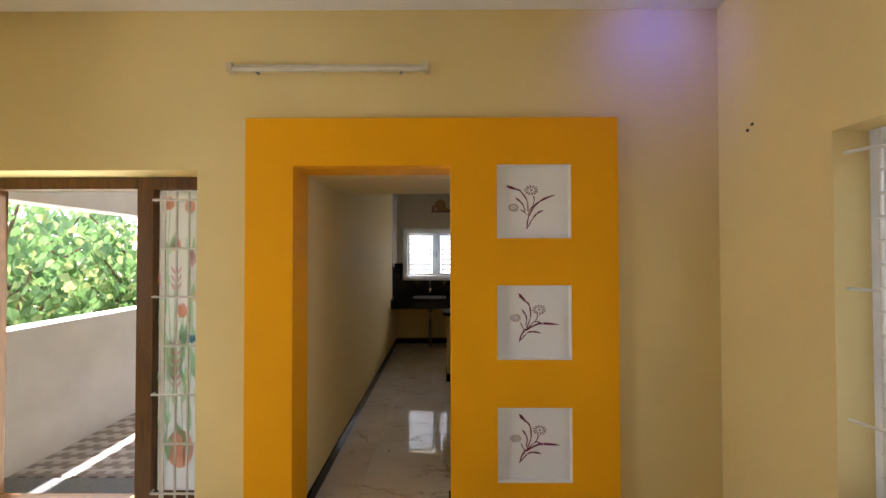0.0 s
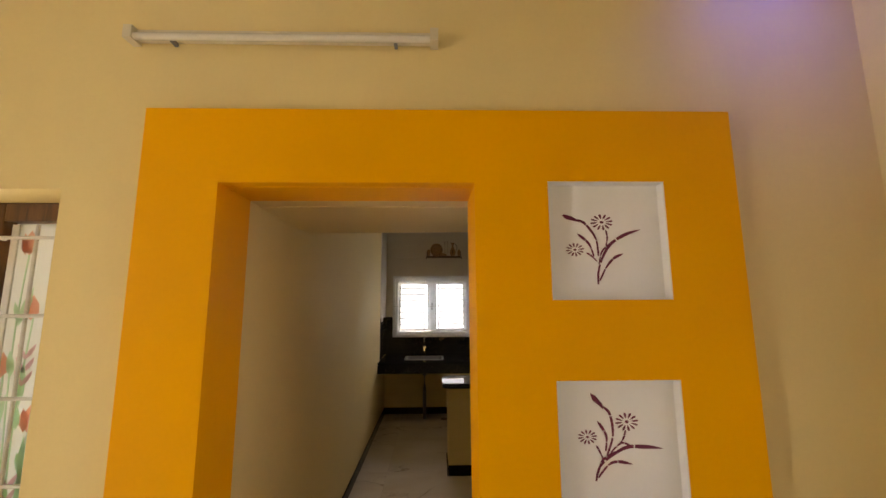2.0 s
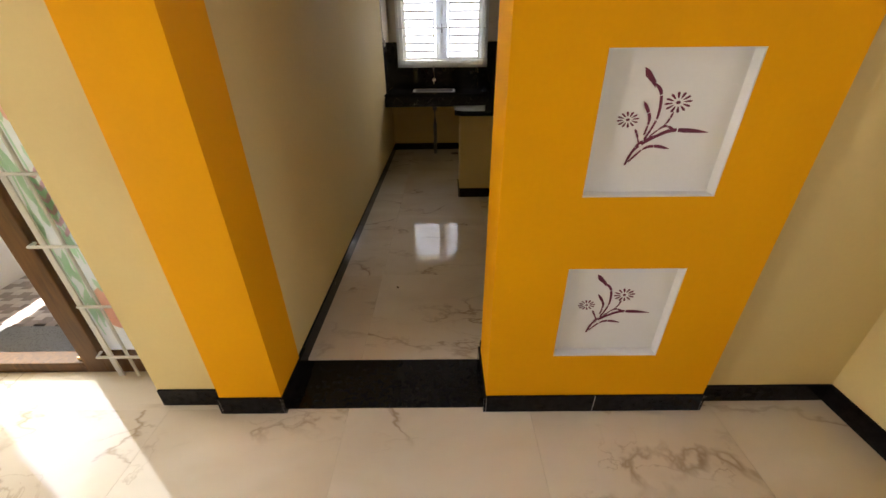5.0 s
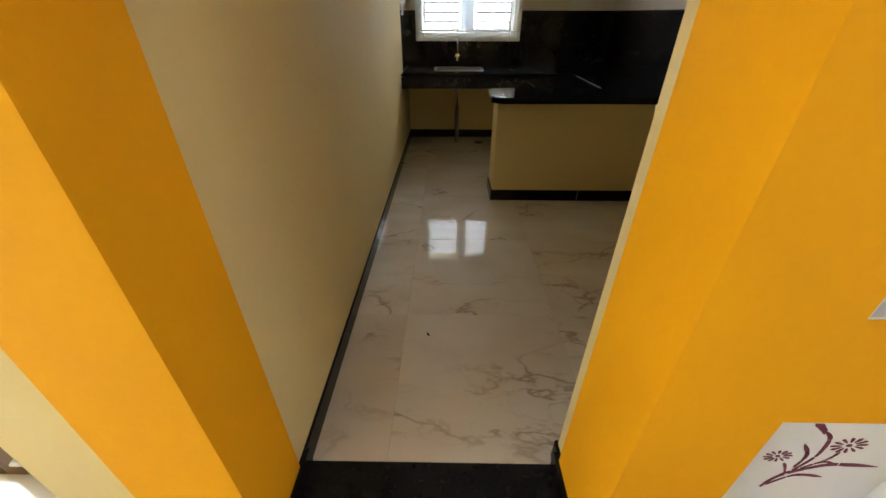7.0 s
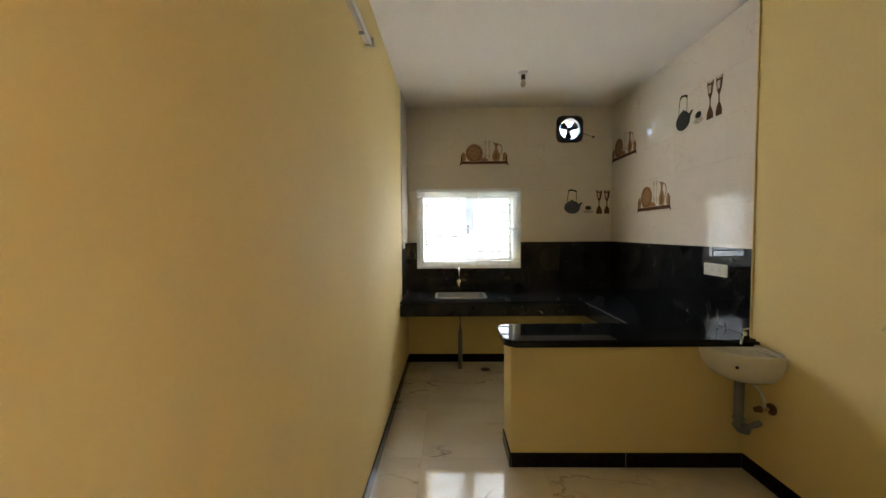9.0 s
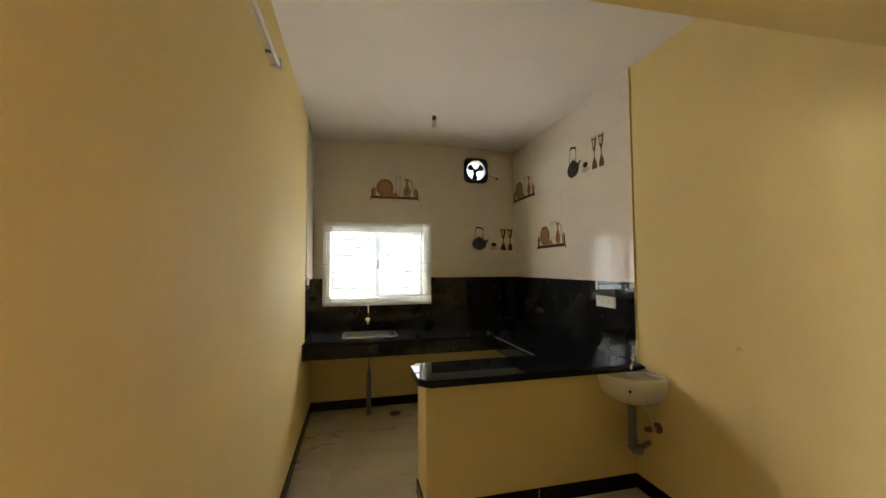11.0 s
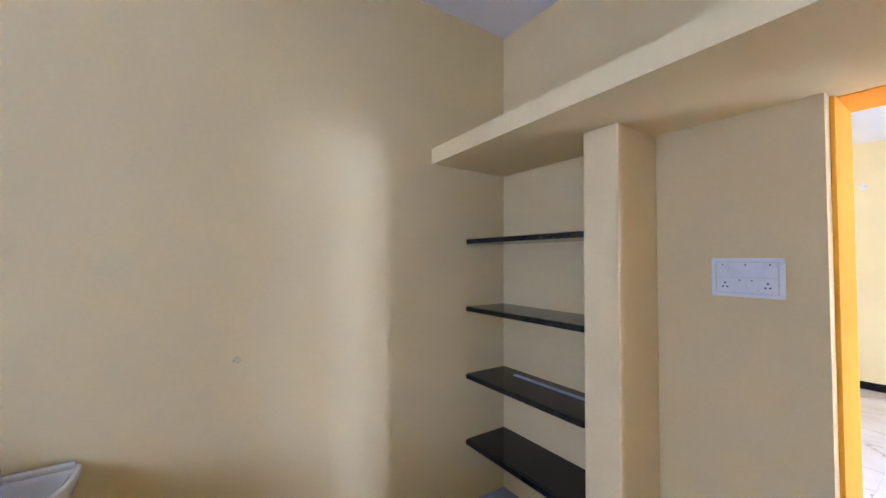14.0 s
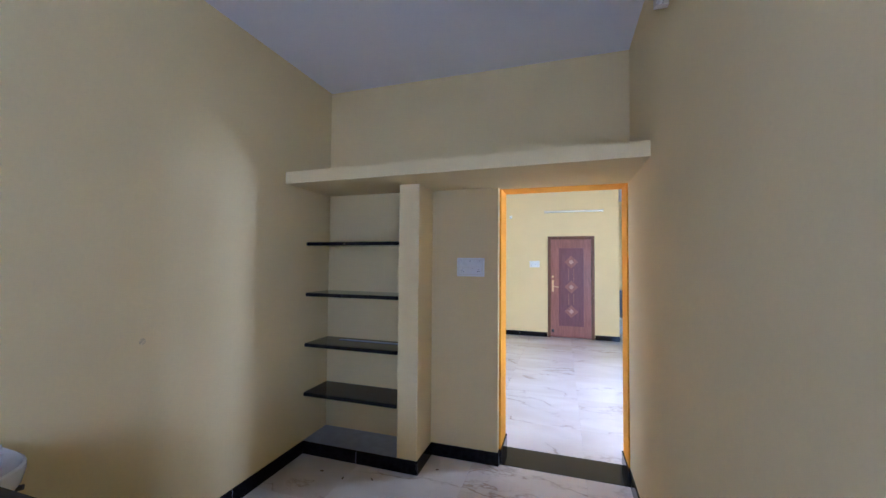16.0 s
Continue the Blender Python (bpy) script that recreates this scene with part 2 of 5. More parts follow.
FROST = translucent("frosted_white_glass", (0.80, 0.82, 0.80), (0.96, 0.98, 0.96), 0.8, 0.3)
UPVC = translucent("white_upvc", (0.80, 0.80, 0.80), (0.86, 0.93, 1.0), 0.2, 0.3)
FILM_GREEN = translucent("green_glass_print", (0.56, 0.74, 0.57), (0.68, 0.86, 0.68), 0.75, 0.3)
FILM_RED = translucent("orange_glass_print", (0.82, 0.52, 0.44), (0.95, 0.66, 0.54), 0.75, 0.3)
FILM_PINK = translucent("pink_glass_print", (0.72, 0.52, 0.57), (0.87, 0.64, 0.70), 0.75, 0.3)
FILM_BLUE = translucent("blue_glass_print", (0.25, 0.5, 0.65), (0.4, 0.7, 0.85), 0.75, 0.3)
LEAF = translucent("leaf", (0.10, 0.18, 0.07), (0.22, 0.42, 0.14), 0.42, 0.4, True)
LEAF_LIGHT = translucent("young_leaf", (0.24, 0.32, 0.12), (0.44, 0.54, 0.20), 0.5, 0.4, True)

# ---- mesh tools ----


def box(bm, x0, x1, y0, y1, z0, z1, bevel=0.0, seg=1):
    m = Matrix.Translation(((x0 + x1) / 2, (y0 + y1) / 2, (z0 + z1) / 2)) @ Matrix.Diagonal((abs(x1 - x0), abs(y1 - y0), abs(z1 - z0), 1))
    made = bmesh.ops.create_cube(bm, size=1, matrix=m)["verts"]
    if bevel:
        edges = list({e for v in made for e in v.link_edges})
        bmesh.ops.bevel(bm, geom=edges, offset=bevel, segments=seg, profile=0.5, affect="EDGES")
    return bm


def rod(bm, p0, p1, r, seg=10, r1=None):
    p0, p1 = Vector(p0), Vector(p1)
    d = p1 - p0
    m = Matrix.Translation((p0 + p1) / 2) @ d.to_track_quat("Z", "Y").to_matrix().to_4x4()
    bmesh.ops.create_cone(bm, cap_ends=True, segments=seg, radius1=r, radius2=r if r1 is None else r1, depth=d.length, matrix=m)
    return bm


def pipe(bm, pts, r, seg=10):
    """A round tube along a bent line."""
    pts = [Vector(p) for p in pts]
    rings = []
    for n, p in enumerate(pts):
        d = (pts[min(n + 1, len(pts) - 1)] - pts[max(n - 1, 0)]).normalized()
        q = d.to_track_quat("Z", "Y")
        rings.append([bm.verts.new(p + q @ Vector((r * math.cos(a), r * math.sin(a), 0))) for a in (2 * math.pi * k / seg for k in range(seg))])
    for a, b in zip(rings, rings[1:]):
        for k in range(seg):
            bm.faces.new((a[k], a[(k + 1) % seg], b[(k + 1) % seg], b[k]))
    bm.faces.new(rings[0][::-1])
    bm.faces.new(rings[-1])
    return bm


def lathe(bm, profile, seg=24, m=Matrix()):
    """Turns (radius, height) pairs round z."""
    rings = []
    for r, z in profile:
        rings.append([bm.verts.new(m @ Vector((r * math.cos(2 * math.pi * k / seg), r * math.sin(2 * math.pi * k / seg), z))) for k in range(seg)])
    for a, b in zip(rings, rings[1:]):
        for k in range(seg):
            bm.faces.new((a[k], a[(k + 1) % seg], b[(k + 1) % seg], b[k]))
    bm.faces.new(rings[0][::-1])
    bm.faces.new(rings[-1])
    return bm


def prism(bm, poly, m, n0, n1):
    """A flat outline (u, v) with a thickness from n0 to n1, placed by m."""
    lo = [bm.verts.new(m @ Vector((u, v, n0))) for u, v in poly]
    hi = [bm.verts.new(m @ Vector((u, v, n1))) for u, v in poly]
    bm.faces.new(lo[::-1])
    bm.faces.new(hi)
    for k in range(len(poly)):
        j = (k + 1) % len(poly)
        bm.faces.new((lo[k], lo[j], hi[j], hi[k]))
    return bm


def slab(bm, us, vs, holes, m, n0, n1):
    """One solid plate over [us] x [vs] with rectangular holes (u0, u1, v0, v1) through it."""
    us = sorted({*us, *(u for h in holes for u in h[:2] if us[0] < u < us[-1])})
    vs = sorted({*vs, *(v for h in holes for v in h[2:] if vs[0] < v < vs[-1])})
    grid, faces = {}, []

    def at(i, j):
        if (i, j) not in grid:
            grid[i, j] = bm.verts.new(m @ Vector((us[i], vs[j], n0)))
        return grid[i, j]

    for i in range(len(us) - 1):
        for j in range(len(vs) - 1):
            u, v = (us[i] + us[i + 1]) / 2, (vs[j] + vs[j + 1]) / 2
            if not any(h[0] < u < h[1] and h[2] < v < h[3] for h in holes):
                faces.append(bm.faces.new((at(i, j), at(i + 1, j), at(i + 1, j + 1), at(i, j + 1))))
    if faces:
        out = bmesh.ops.extrude_face_region(bm, geom=faces)["geom"]
        move = m.to_3x3() @ Vector((0, 0, n1 - n0))
        bmesh.ops.translate(bm, verts=[g for g in out if isinstance(g, bmesh.types.BMVert)], vec=move)
    return bm


def mesh_of(name, bm, material, smooth=False):
    bmesh.ops.recalc_face_normals(bm, faces=bm.faces)
    me = bpy.data.meshes.new(name)
    bm.to_mesh(me)
    bm.free()
    me.materials.append(material)
    if smooth:
        for p in me.polygons:
            p.use_smooth = True
        me.set_sharp_from_angle(angle=radians(40))
    return me


def part(name, bm, material, parent=None, label="", smooth=False):
    ob = new(name, mesh_of(name, bm, material, smooth))
    if parent:
        ob.parent = parent
    return tagged(ob, label)


def thing(name, loc, label, category, group="", kind=""):
    ob = new(name)
    ob.empty_display_size = 0.1
    ob.matrix_world = pose(*loc)
    return tagged(ob, label, category, group, kind)


def structure(name, bm, material, label, category):
    return tagged(part(name, bm, material), label, category, "", "structure")


def bmb(*args, **kw):
    return box(bmesh.new(), *args, **kw)


# frames of reference on the walls: u to the viewer's right, v up, n out of the wall
def on_north(y, x=0.0, z=0.0):
    return Matrix(((1, 0, 0, x), (0, 0, -1, y), (0, 1, 0, z), (0, 0, 0, 1)))


def on_east(x, y=0.0, z=0.0):
    return Matrix(((0, 0, -1, x), (-1, 0, 0, y), (0, 1, 0, z), (0, 0, 0, 1)))


def on_south(y, x=0.0, z=0.0):
    return Matrix(((-1, 0, 0, x), (0, 0, 1, y), (0, 1, 0, z), (0, 0, 0, 1)))


def on_west(x, y=0.0, z=0.0):
    return Matrix(((0, 0, 1, x), (1, 0, 0, y), (0, 1, 0, z), (0, 0, 0, 1)))


# ---- plan ----
HALL_E, HALL_W, HALL_N, HALL_S = 1.66, -2.95, 2.05, -2.77
KIT_E, KIT_W, KIT_N, KIT_S = 1.63, -0.757, 6.6, 2.33
WOP_W, WOP_E = -0.757, 0.147                     # the same opening in the bare wall
TOP = 2.985
FACE = 2.003                                     # front of the yellow surround
OP_W, OP_E, OP_T = -0.748, 0.134, 2.075            # opening from the hall to the kitchen
DOOR_W, DOOR_E, DOOR_T = -2.83, -1.315, 2.065     # veranda door and its side light
WIN = (-0.635, 0.555, 1.13, 2.04)                 # kitchen window's opening
FAN = (0.995, 1.265, 2.585, 2.855)               # opening for the exhaust fan

# ---- structure ----
bm = bmesh.new()
slab(bm, [-3.2, 1.90], [-0.1, TOP], [(DOOR_W, DOOR_E, -0.2, DOOR_T), (WOP_W, WOP_E, -0.2, OP_T)], on_north(HALL_N), 0, -(KIT_S - HALL_N))
structure("wall_partition", bm, CREAM, "cream painted wall between hall and kitchen", "wall")
bm = bmesh.new()
slab(bm, [KIT_W - 0.23, 1.90], [-0.1, TOP], [WIN, FAN], on_north(KIT_N), 0, -0.23)
structure("wall_north", bm, CREAM, "cream kitchen wall with window and fan opening", "wall")
bm = bmesh.new()
slab(bm, [-KIT_N, -KIT_S], [-0.1, TOP], [], on_east(KIT_E), 0, -0.26)
structure("wall_kitchen_east", bm, CREAM, "plain cream painted kitchen wall", "wall")
bm = bmesh.new()
slab(bm, [KIT_S, KIT_N], [-0.1, TOP], [], on_west(KIT_W), 0, -0.23)
structure("wall_kitchen_west", bm, CREAM, "plain cream painted kitchen wall", "wall")
EWIN = (-1.43, 0.03, 0.6, 2.075)
bm = bmesh.new()
slab(bm, [-HALL_N, 4.9], [-0.1, TOP], [EWIN], on_east(HALL_E), 0, -0.23)
structure("wall_hall_east", bm, CREAM, "cream painted hall wall with window", "wall")
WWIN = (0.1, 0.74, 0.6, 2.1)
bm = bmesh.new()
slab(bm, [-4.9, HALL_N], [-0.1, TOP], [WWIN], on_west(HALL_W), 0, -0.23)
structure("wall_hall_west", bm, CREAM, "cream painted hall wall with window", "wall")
bm = bmesh.new()
slab(bm, [-HALL_E, 1.357], [-0.1, TOP], [(0.027, 0.915, -0.2, 2.04)], on_south(HALL_S), 0, -0.23)
structure("wall_south", bm, CREAM, "cream painted hall wall with a closed door", "wall")
structure("wall_passage_end", bmb(HALL_W, HALL_E, -4.9, -4.67, -0.1, TOP), CREAM, "cream painted end wall of the passage", "wall")
structure("wall_passage_side", bmb(-1.357, -1.13, -4.67, HALL_S - 0.23, -0.1, TOP), CREAM, "cream painted passage side wall", "wall")
structure("ceiling", bmb(-3.2, 1.95, -4.95, 6.85, TOP, TOP + 0.15), CEILING, "white distempered flat ceiling", "ceiling")
structure("loft_slab", prism(bmesh.new(), [(KIT_W, KIT_S), (KIT_E, KIT_S), (KIT_E, 2.885), (KIT_W, 2.955)], Matrix(), 2.07, 2.157), CREAM, "cream painted concrete storage loft above the doorway", "loft")
structure("pillar", bmb(0.67, 0.827, KIT_S, 2.632, 0, 2.07, bevel=0.006, seg=2), CREAM, "cream painted pier beside the shelf niche", "pillar")

floor = structure("floor", prism(bmesh.new(), [(-3.2, -4.9), (1.9, -4.9), (1.9, 6.8), (-0.975, 6.8), (-0.975, 2.329), (-3.2, 2.329)], Matrix(), -0.15, -0.006), GROUT, "polished cream marble tile floor with brown veins", "floor")
structure("threshold", bmb(WOP_W, WOP_E, 2.018, 2.305, -0.006, 0.002, bevel=0.001), GRANITE, "polished black granite doorway threshold", "threshold")

# yellow surround with three recessed squares and its lining
NICHES = [(0.391, 0.803, 1.669, 2.081), (0.391, 0.803, 0.995, 1.407), (0.391, 0.802, 0.320, 0.731)]
bm = bmesh.new()
slab(bm, [-1.016, 1.065], [0.0, 2.345], [(OP_W, OP_E, -0.2, OP_T), *NICHES], on_north(HALL_N), 0, HALL_N - FACE)
bmesh.ops.remove_doubles(bm, verts=bm.verts, dist=1e-5)
surround = structure("doorway_surround", bm, YELLOW, "mango yellow painted raised surround with three square recesses", "door surround")
bm = bmb(WOP_W, OP_W, HALL_N, 2.235, 0.0, OP_T - 0.003)
part("jamb_lining", bm, YELLOW, surround)
part("jamb_lining", bmb(OP_E, WOP_E, HALL_N, 2.268, 0.0, OP_T - 0.003), YELLOW, surround)
part("head_lining", bmb(WOP_W, WOP_E, HALL_N, 2.235, OP_T - 0.003, OP_T), YELLOW, surround)

# skirting
SK, SKT = 0.095, 0.011


def skirt(x0, x1, y0, y1):
    along_x = x1 - x0 > y1 - y0
    base = thing("baseboard", (x0, y0, 0), "black polished granite skirting with pale joints", "baseboard", "", "structure")
    w, d = x1 - x0, y1 - y0
    part("bedding", bmb(0.001, w - 0.001, 0.001, d - 0.001, 0, SK - 0.002), JOINT, base)
    length = w if along_x else d
    count = max(1, round(length / 0.6))
    for k in range(count):
        a, b = k * length / count + 0.0009, (k + 1) * length / count - 0.0009
        if along_x:
            part("skirting_tile", bmb(a, b, 0, d, 0, SK, bevel=0.0015), SKIRTING, base)
        else:
            part("skirting_tile", bmb(0, w, a, b, 0, SK, bevel=0.0015), SKIRTING, base)


skirt(DOOR_E + 0.004, -1.016 - SKT, HALL_N - SKT, HALL_N)
skirt(-1.016 - SKT, -1.016, FACE - SKT, HALL_N)
skirt(-1.016, OP_W, FACE - SKT, FACE)
skirt(OP_W, OP_W + SKT, FACE - SKT, 2.30)
skirt(OP_E - SKT, OP_E, FACE - SKT, 2.30)
skirt(WOP_W, OP_W, 2.236, 2.30)
skirt(OP_E, WOP_E, 2.269, KIT_S)
skirt(OP_E, 1.065, FACE - SKT, FACE)
skirt(1.065, 1.065 + SKT, FACE - SKT, HALL_N)
skirt(1.065 + SKT, HALL_E - SKT, HALL_N - SKT, HALL_N)
skirt(HALL_E - SKT, HALL_E, HALL_S, HALL_N)
skirt(HALL_W, HALL_W + SKT, -4.67, HALL_N)
skirt(HALL_W + SKT, DOOR_W - 0.004, HALL_N - SKT, HALL_N)
skirt(-0.027 + 0.004, HALL_E - SKT, HALL_S, HALL_S + SKT)
skirt(-1.357, -0.915 - 0.004, HALL_S, HALL_S + SKT)
skirt(-1.357 - SKT, -1.357, -4.67, HALL_S + SKT)
skirt(KIT_W, KIT_W + SKT, 2.30, KIT_N - SKT)
skirt(KIT_W, 1.63, KIT_N - SKT, KIT_N)
skirt(KIT_E - SKT, KIT_E, 2.632 + SKT, 4.60)
skirt(0.67, KIT_E, 2.632, 2.632 + SKT)
skirt(0.67 - SKT, 0.67, KIT_S + SKT, 2.632 + SKT)
skirt(WOP_E - SKT, 0.67, KIT_S, KIT_S + SKT)
skirt(0.126, KIT_E - SKT, 4.60 - SKT, 4.60)
skirt(0.126 - SKT, 0.126, 4.60 - SKT, 4.90)

# ---- recesses with stencilled flowers ----


def stroke(bm, m, pts, w0, w1, gap=None):
    """A brush stroke along a bent line: width w0 at its start, w1 at its fullest, pointed at its end; broken into dashes."""
    pts = [Vector(p) for p in pts]
    fine = []
    for k in range(49):
        t = k / 48 * (len(pts) - 1)
        i = min(int(t), len(pts) - 2)
        p0, p1, p2, p3 = pts[max(i - 1, 0)], pts[i], pts[i + 1], pts[min(i + 2, len(pts) - 1)]
        f = t - i
        fine.append(0.5 * (2 * p1 + (p2 - p0) * f + (2 * p0 - 5 * p1 + 4 * p2 - p3) * f * f + (3 * p1 - p0 - 3 * p2 + p3) * f ** 3))
    runs = [(0, 14), (15, 30), (31, 48)] if gap is None else gap
    for a, b in runs:
        left, right = [], []
        for k in range(a, b + 1):
            d = (fine[min(k + 1, 48)] - fine[max(k - 1, 0)]).normalized()
            s, local = k / 48, (k - a) / (b - a)
            w = 1.05 * (w0 * 1.3 * (1 - 0.8 * s ** 6) + (w1 * 0.85 - w0) * math.sin(math.pi * s ** 2.2) ** 1.5) * (0.72 + 0.28 * math.sin(math.pi * min(max(local, 0.04), 0.96)) ** 0.5)
            side = Vector((-d.y, d.x)) * w / 2
            left.append(fine[k] + side)
            right.append(fine[k] - side)
        prism(bm, [tuple(p) for p in left + right[::-1]], m, 0.0, 0.0012)


def daisy(m, parent, cu, cv, ru, rv, count=12):
    """A stencilled flower: its heart, with each petal a piece of its own."""
    heart = part("daisy", prism(bmesh.new(), [(cu + 0.18 * ru * math.cos(k), cv + 0.18 * rv * math.sin(k)) for k in (0, 1.05, 2.1, 3.14, 4.2, 5.25)], m, 0.0, 0.0012), PURPLE, parent, "plum stencilled daisy")
    for k in range(count):
        a = 2 * math.pi * k / count + 0.15
        c, s = math.cos(a), math.sin(a)
        w = 0.135
        poly = [(cu + ru * (f * c - g * w * s), cv + rv * (f * s + g * w * c)) for f, g in ((0.36, 0), (0.55, 0.5), (0.88, 0.75), (1, 0.25), (1, -0.25), (0.88, -0.75), (0.55, -0.5))]
        part("petal", prism(bmesh.new(), poly, m, 0.0, 0.0012), PURPLE, heart)


SPRAY = [  # points in the square, start width, full width
    ([(0.31, 0.22), (0.36, 0.34), (0.55, 0.46), (0.70, 0.47), (0.86, 0.455)], 0.012, 0.034),
    ([(0.33, 0.245), (0.42, 0.34), (0.50, 0.36), (0.61, 0.34)], 0.010, 0.026),
    ([(0.41, 0.41), (0.465, 0.56), (0.45, 0.72), (0.385, 0.79)], 0.011, 0.024),
    ([(0.40, 0.44), (0.41, 0.56), (0.345, 0.67)], 0.010, 0.026),
    ([(0.44, 0.43), (0.53, 0.50), (0.61, 0.475)], 0.008, 0.018),
    ([(0.515, 0.49), (0.55, 0.54), (0.57, 0.60)], 0.008, 0.016),
    ([(0.375, 0.385), (0.35, 0.44), (0.325, 0.485)], 0.008, 0.018),
    ([(0.325, 0.27), (0.36, 0.36), (0.41, 0.40), (0.50, 0.445)], 0.010, 0.02),
]
SPRAY_TALL = [
    ([(0.425, 0.13), (0.44, 0.27), (0.53, 0.45), (0.67, 0.55), (0.82, 0.60)], 0.012, 0.032),
    ([(0.44, 0.16), (0.50, 0.27), (0.57, 0.35), (0.655, 0.39)], 0.010, 0.026),
    ([(0.44, 0.37), (0.425, 0.52), (0.34, 0.65), (0.26, 0.69)], 0.011, 0.024),
    ([(0.40, 0.37), (0.36, 0.48), (0.265, 0.565)], 0.010, 0.026),
    ([(0.44, 0.30), (0.48, 0.42), (0.60, 0.51)], 0.008, 0.018),
    ([(0.51, 0.46), (0.525, 0.53), (0.515, 0.60)], 0.008, 0.016),
    ([(0.425, 0.325), (0.38, 0.37), (0.335, 0.40)], 0.008, 0.018),
]


def stencil(niche, tall):
    u0, u1, v0, v1 = niche
    size = u1 - u0
    board = thing("recess_panel", ((u0 + u1) / 2, 2.045, v0), "white painted square recess with plum stencilled flowers", "wall panel", "flower panels")
    ox, oz = (u0 + u1) / 2, v0
    part("back", bmb(u0 - ox, u1 - ox, -0.0025, 0.004, 0, size), WHITE_PAINT, board)
    for n, (a, b, c, d) in enumerate(((u0, u0 + 0.004, v0, v1), (u1 - 0.004, u1, v0, v1), (u0 + 0.004, u1 - 0.004, v0, v0 + 0.004), (u0 + 0.004, u1 - 0.004, v1 - 0.004, v1))):
        part("edge", bmb(a - ox, b - ox, FACE + 0.0015 - 2.045, -0.003, c - oz, d - oz), WHITE_PAINT, board)
    m = on_north(-0.0025, u0 - ox, 0) @ Matrix.Diagonal((size, size, 1, 1))
    bm = bmesh.new()
    for k, (pts, w0, w1) in enumerate(SPRAY_TALL if tall else SPRAY):
        stroke(bm, m @ Matrix.Translation((0, 0, 0.00015 * k)), pts, w0, w1)
    if tall:
        prism(bm, [(0.14, 0.725), (0.16, 0.735), (0.23, 0.715), (0.30, 0.665), (0.25, 0.675), (0.18, 0.69)], m, 0, 0.0012)
        flowers = (0.485, 0.665, 0.098, 0.07), (0.24, 0.425, 0.078, 0.058)
    else:
        prism(bm, [(0.30, 0.885), (0.34, 0.865), (0.395, 0.80), (0.40, 0.755), (0.37, 0.785), (0.315, 0.83)], m, 0, 0.0012)
        flowers = (0.585, 0.66, 0.095, 0.07), (0.26, 0.548, 0.078, 0.055)
    part("flower_stencil", bm, PURPLE, board, "plum stencilled stems")
    for f in flowers:
        daisy(m, board, *f)


for k, n in enumerate(NICHES):
    stencil(n, k == 0)

# ---- tube lights, switches ----


def tube_light(name, m, length, label):
    """m: on the wall, u along the tube from its middle."""
    t = thing(name, m.translation, label, "tube light", "tube lights")
    r = Matrix(m)
    r.translation = (0, 0, 0)
    bm = bmesh.new()
    prism(bm, [(-length / 2, -0.012), (length / 2, -0.012), (length / 2, 0.022), (-length / 2, 0.022)], r, 0, 0.028)
    part("batten", bm, TUBE_PLASTIC, t)
    bm = bmesh.new()
    rod(bm, r @ Vector((-length / 2 + 0.03, -0.010, 0.036)), r @ Vector((length / 2 - 0.03, -0.010, 0.036)), 0.0135, 14)
    part("tube", bm, TUBE_GLASS, t, smooth=True)
    for s in (-1, 1):
        bm = bmesh.new()
        a, b = sorted((s * length / 2, s * (length / 2 - 0.03)))
        prism(bm, [(a, -0.026), (b, -0.026), (b, 0.024), (a, 0.024)], r, 0, 0.054)
        part("end_cap", bm, TUBE_PLASTIC, t)
        bm = bmesh.new()
        prism(bm, [(s * length * 0.36 - 0.006, -0.026), (s * length * 0.36 + 0.006, -0.026), (s * length * 0.36 + 0.006, -0.012), (s * length * 0.36 - 0.006, -0.012)], r, 0, 0.03)
        part("clip", bm, GREY_PIPE, t)
    return t


tube_light("tube_light", on_north(HALL_N, -0.557, 2.638), 1.135, "unlit white tube light on the hall wall")
tube_light("tube_light", on_west(KIT_W, 3.88, 2.66), 1.15, "unlit white tube light on the kitchen wall")
tube_light("tube_light", on_south(HALL_S, -0.52, 2.54), 1.12, "unlit white tube light above the door")


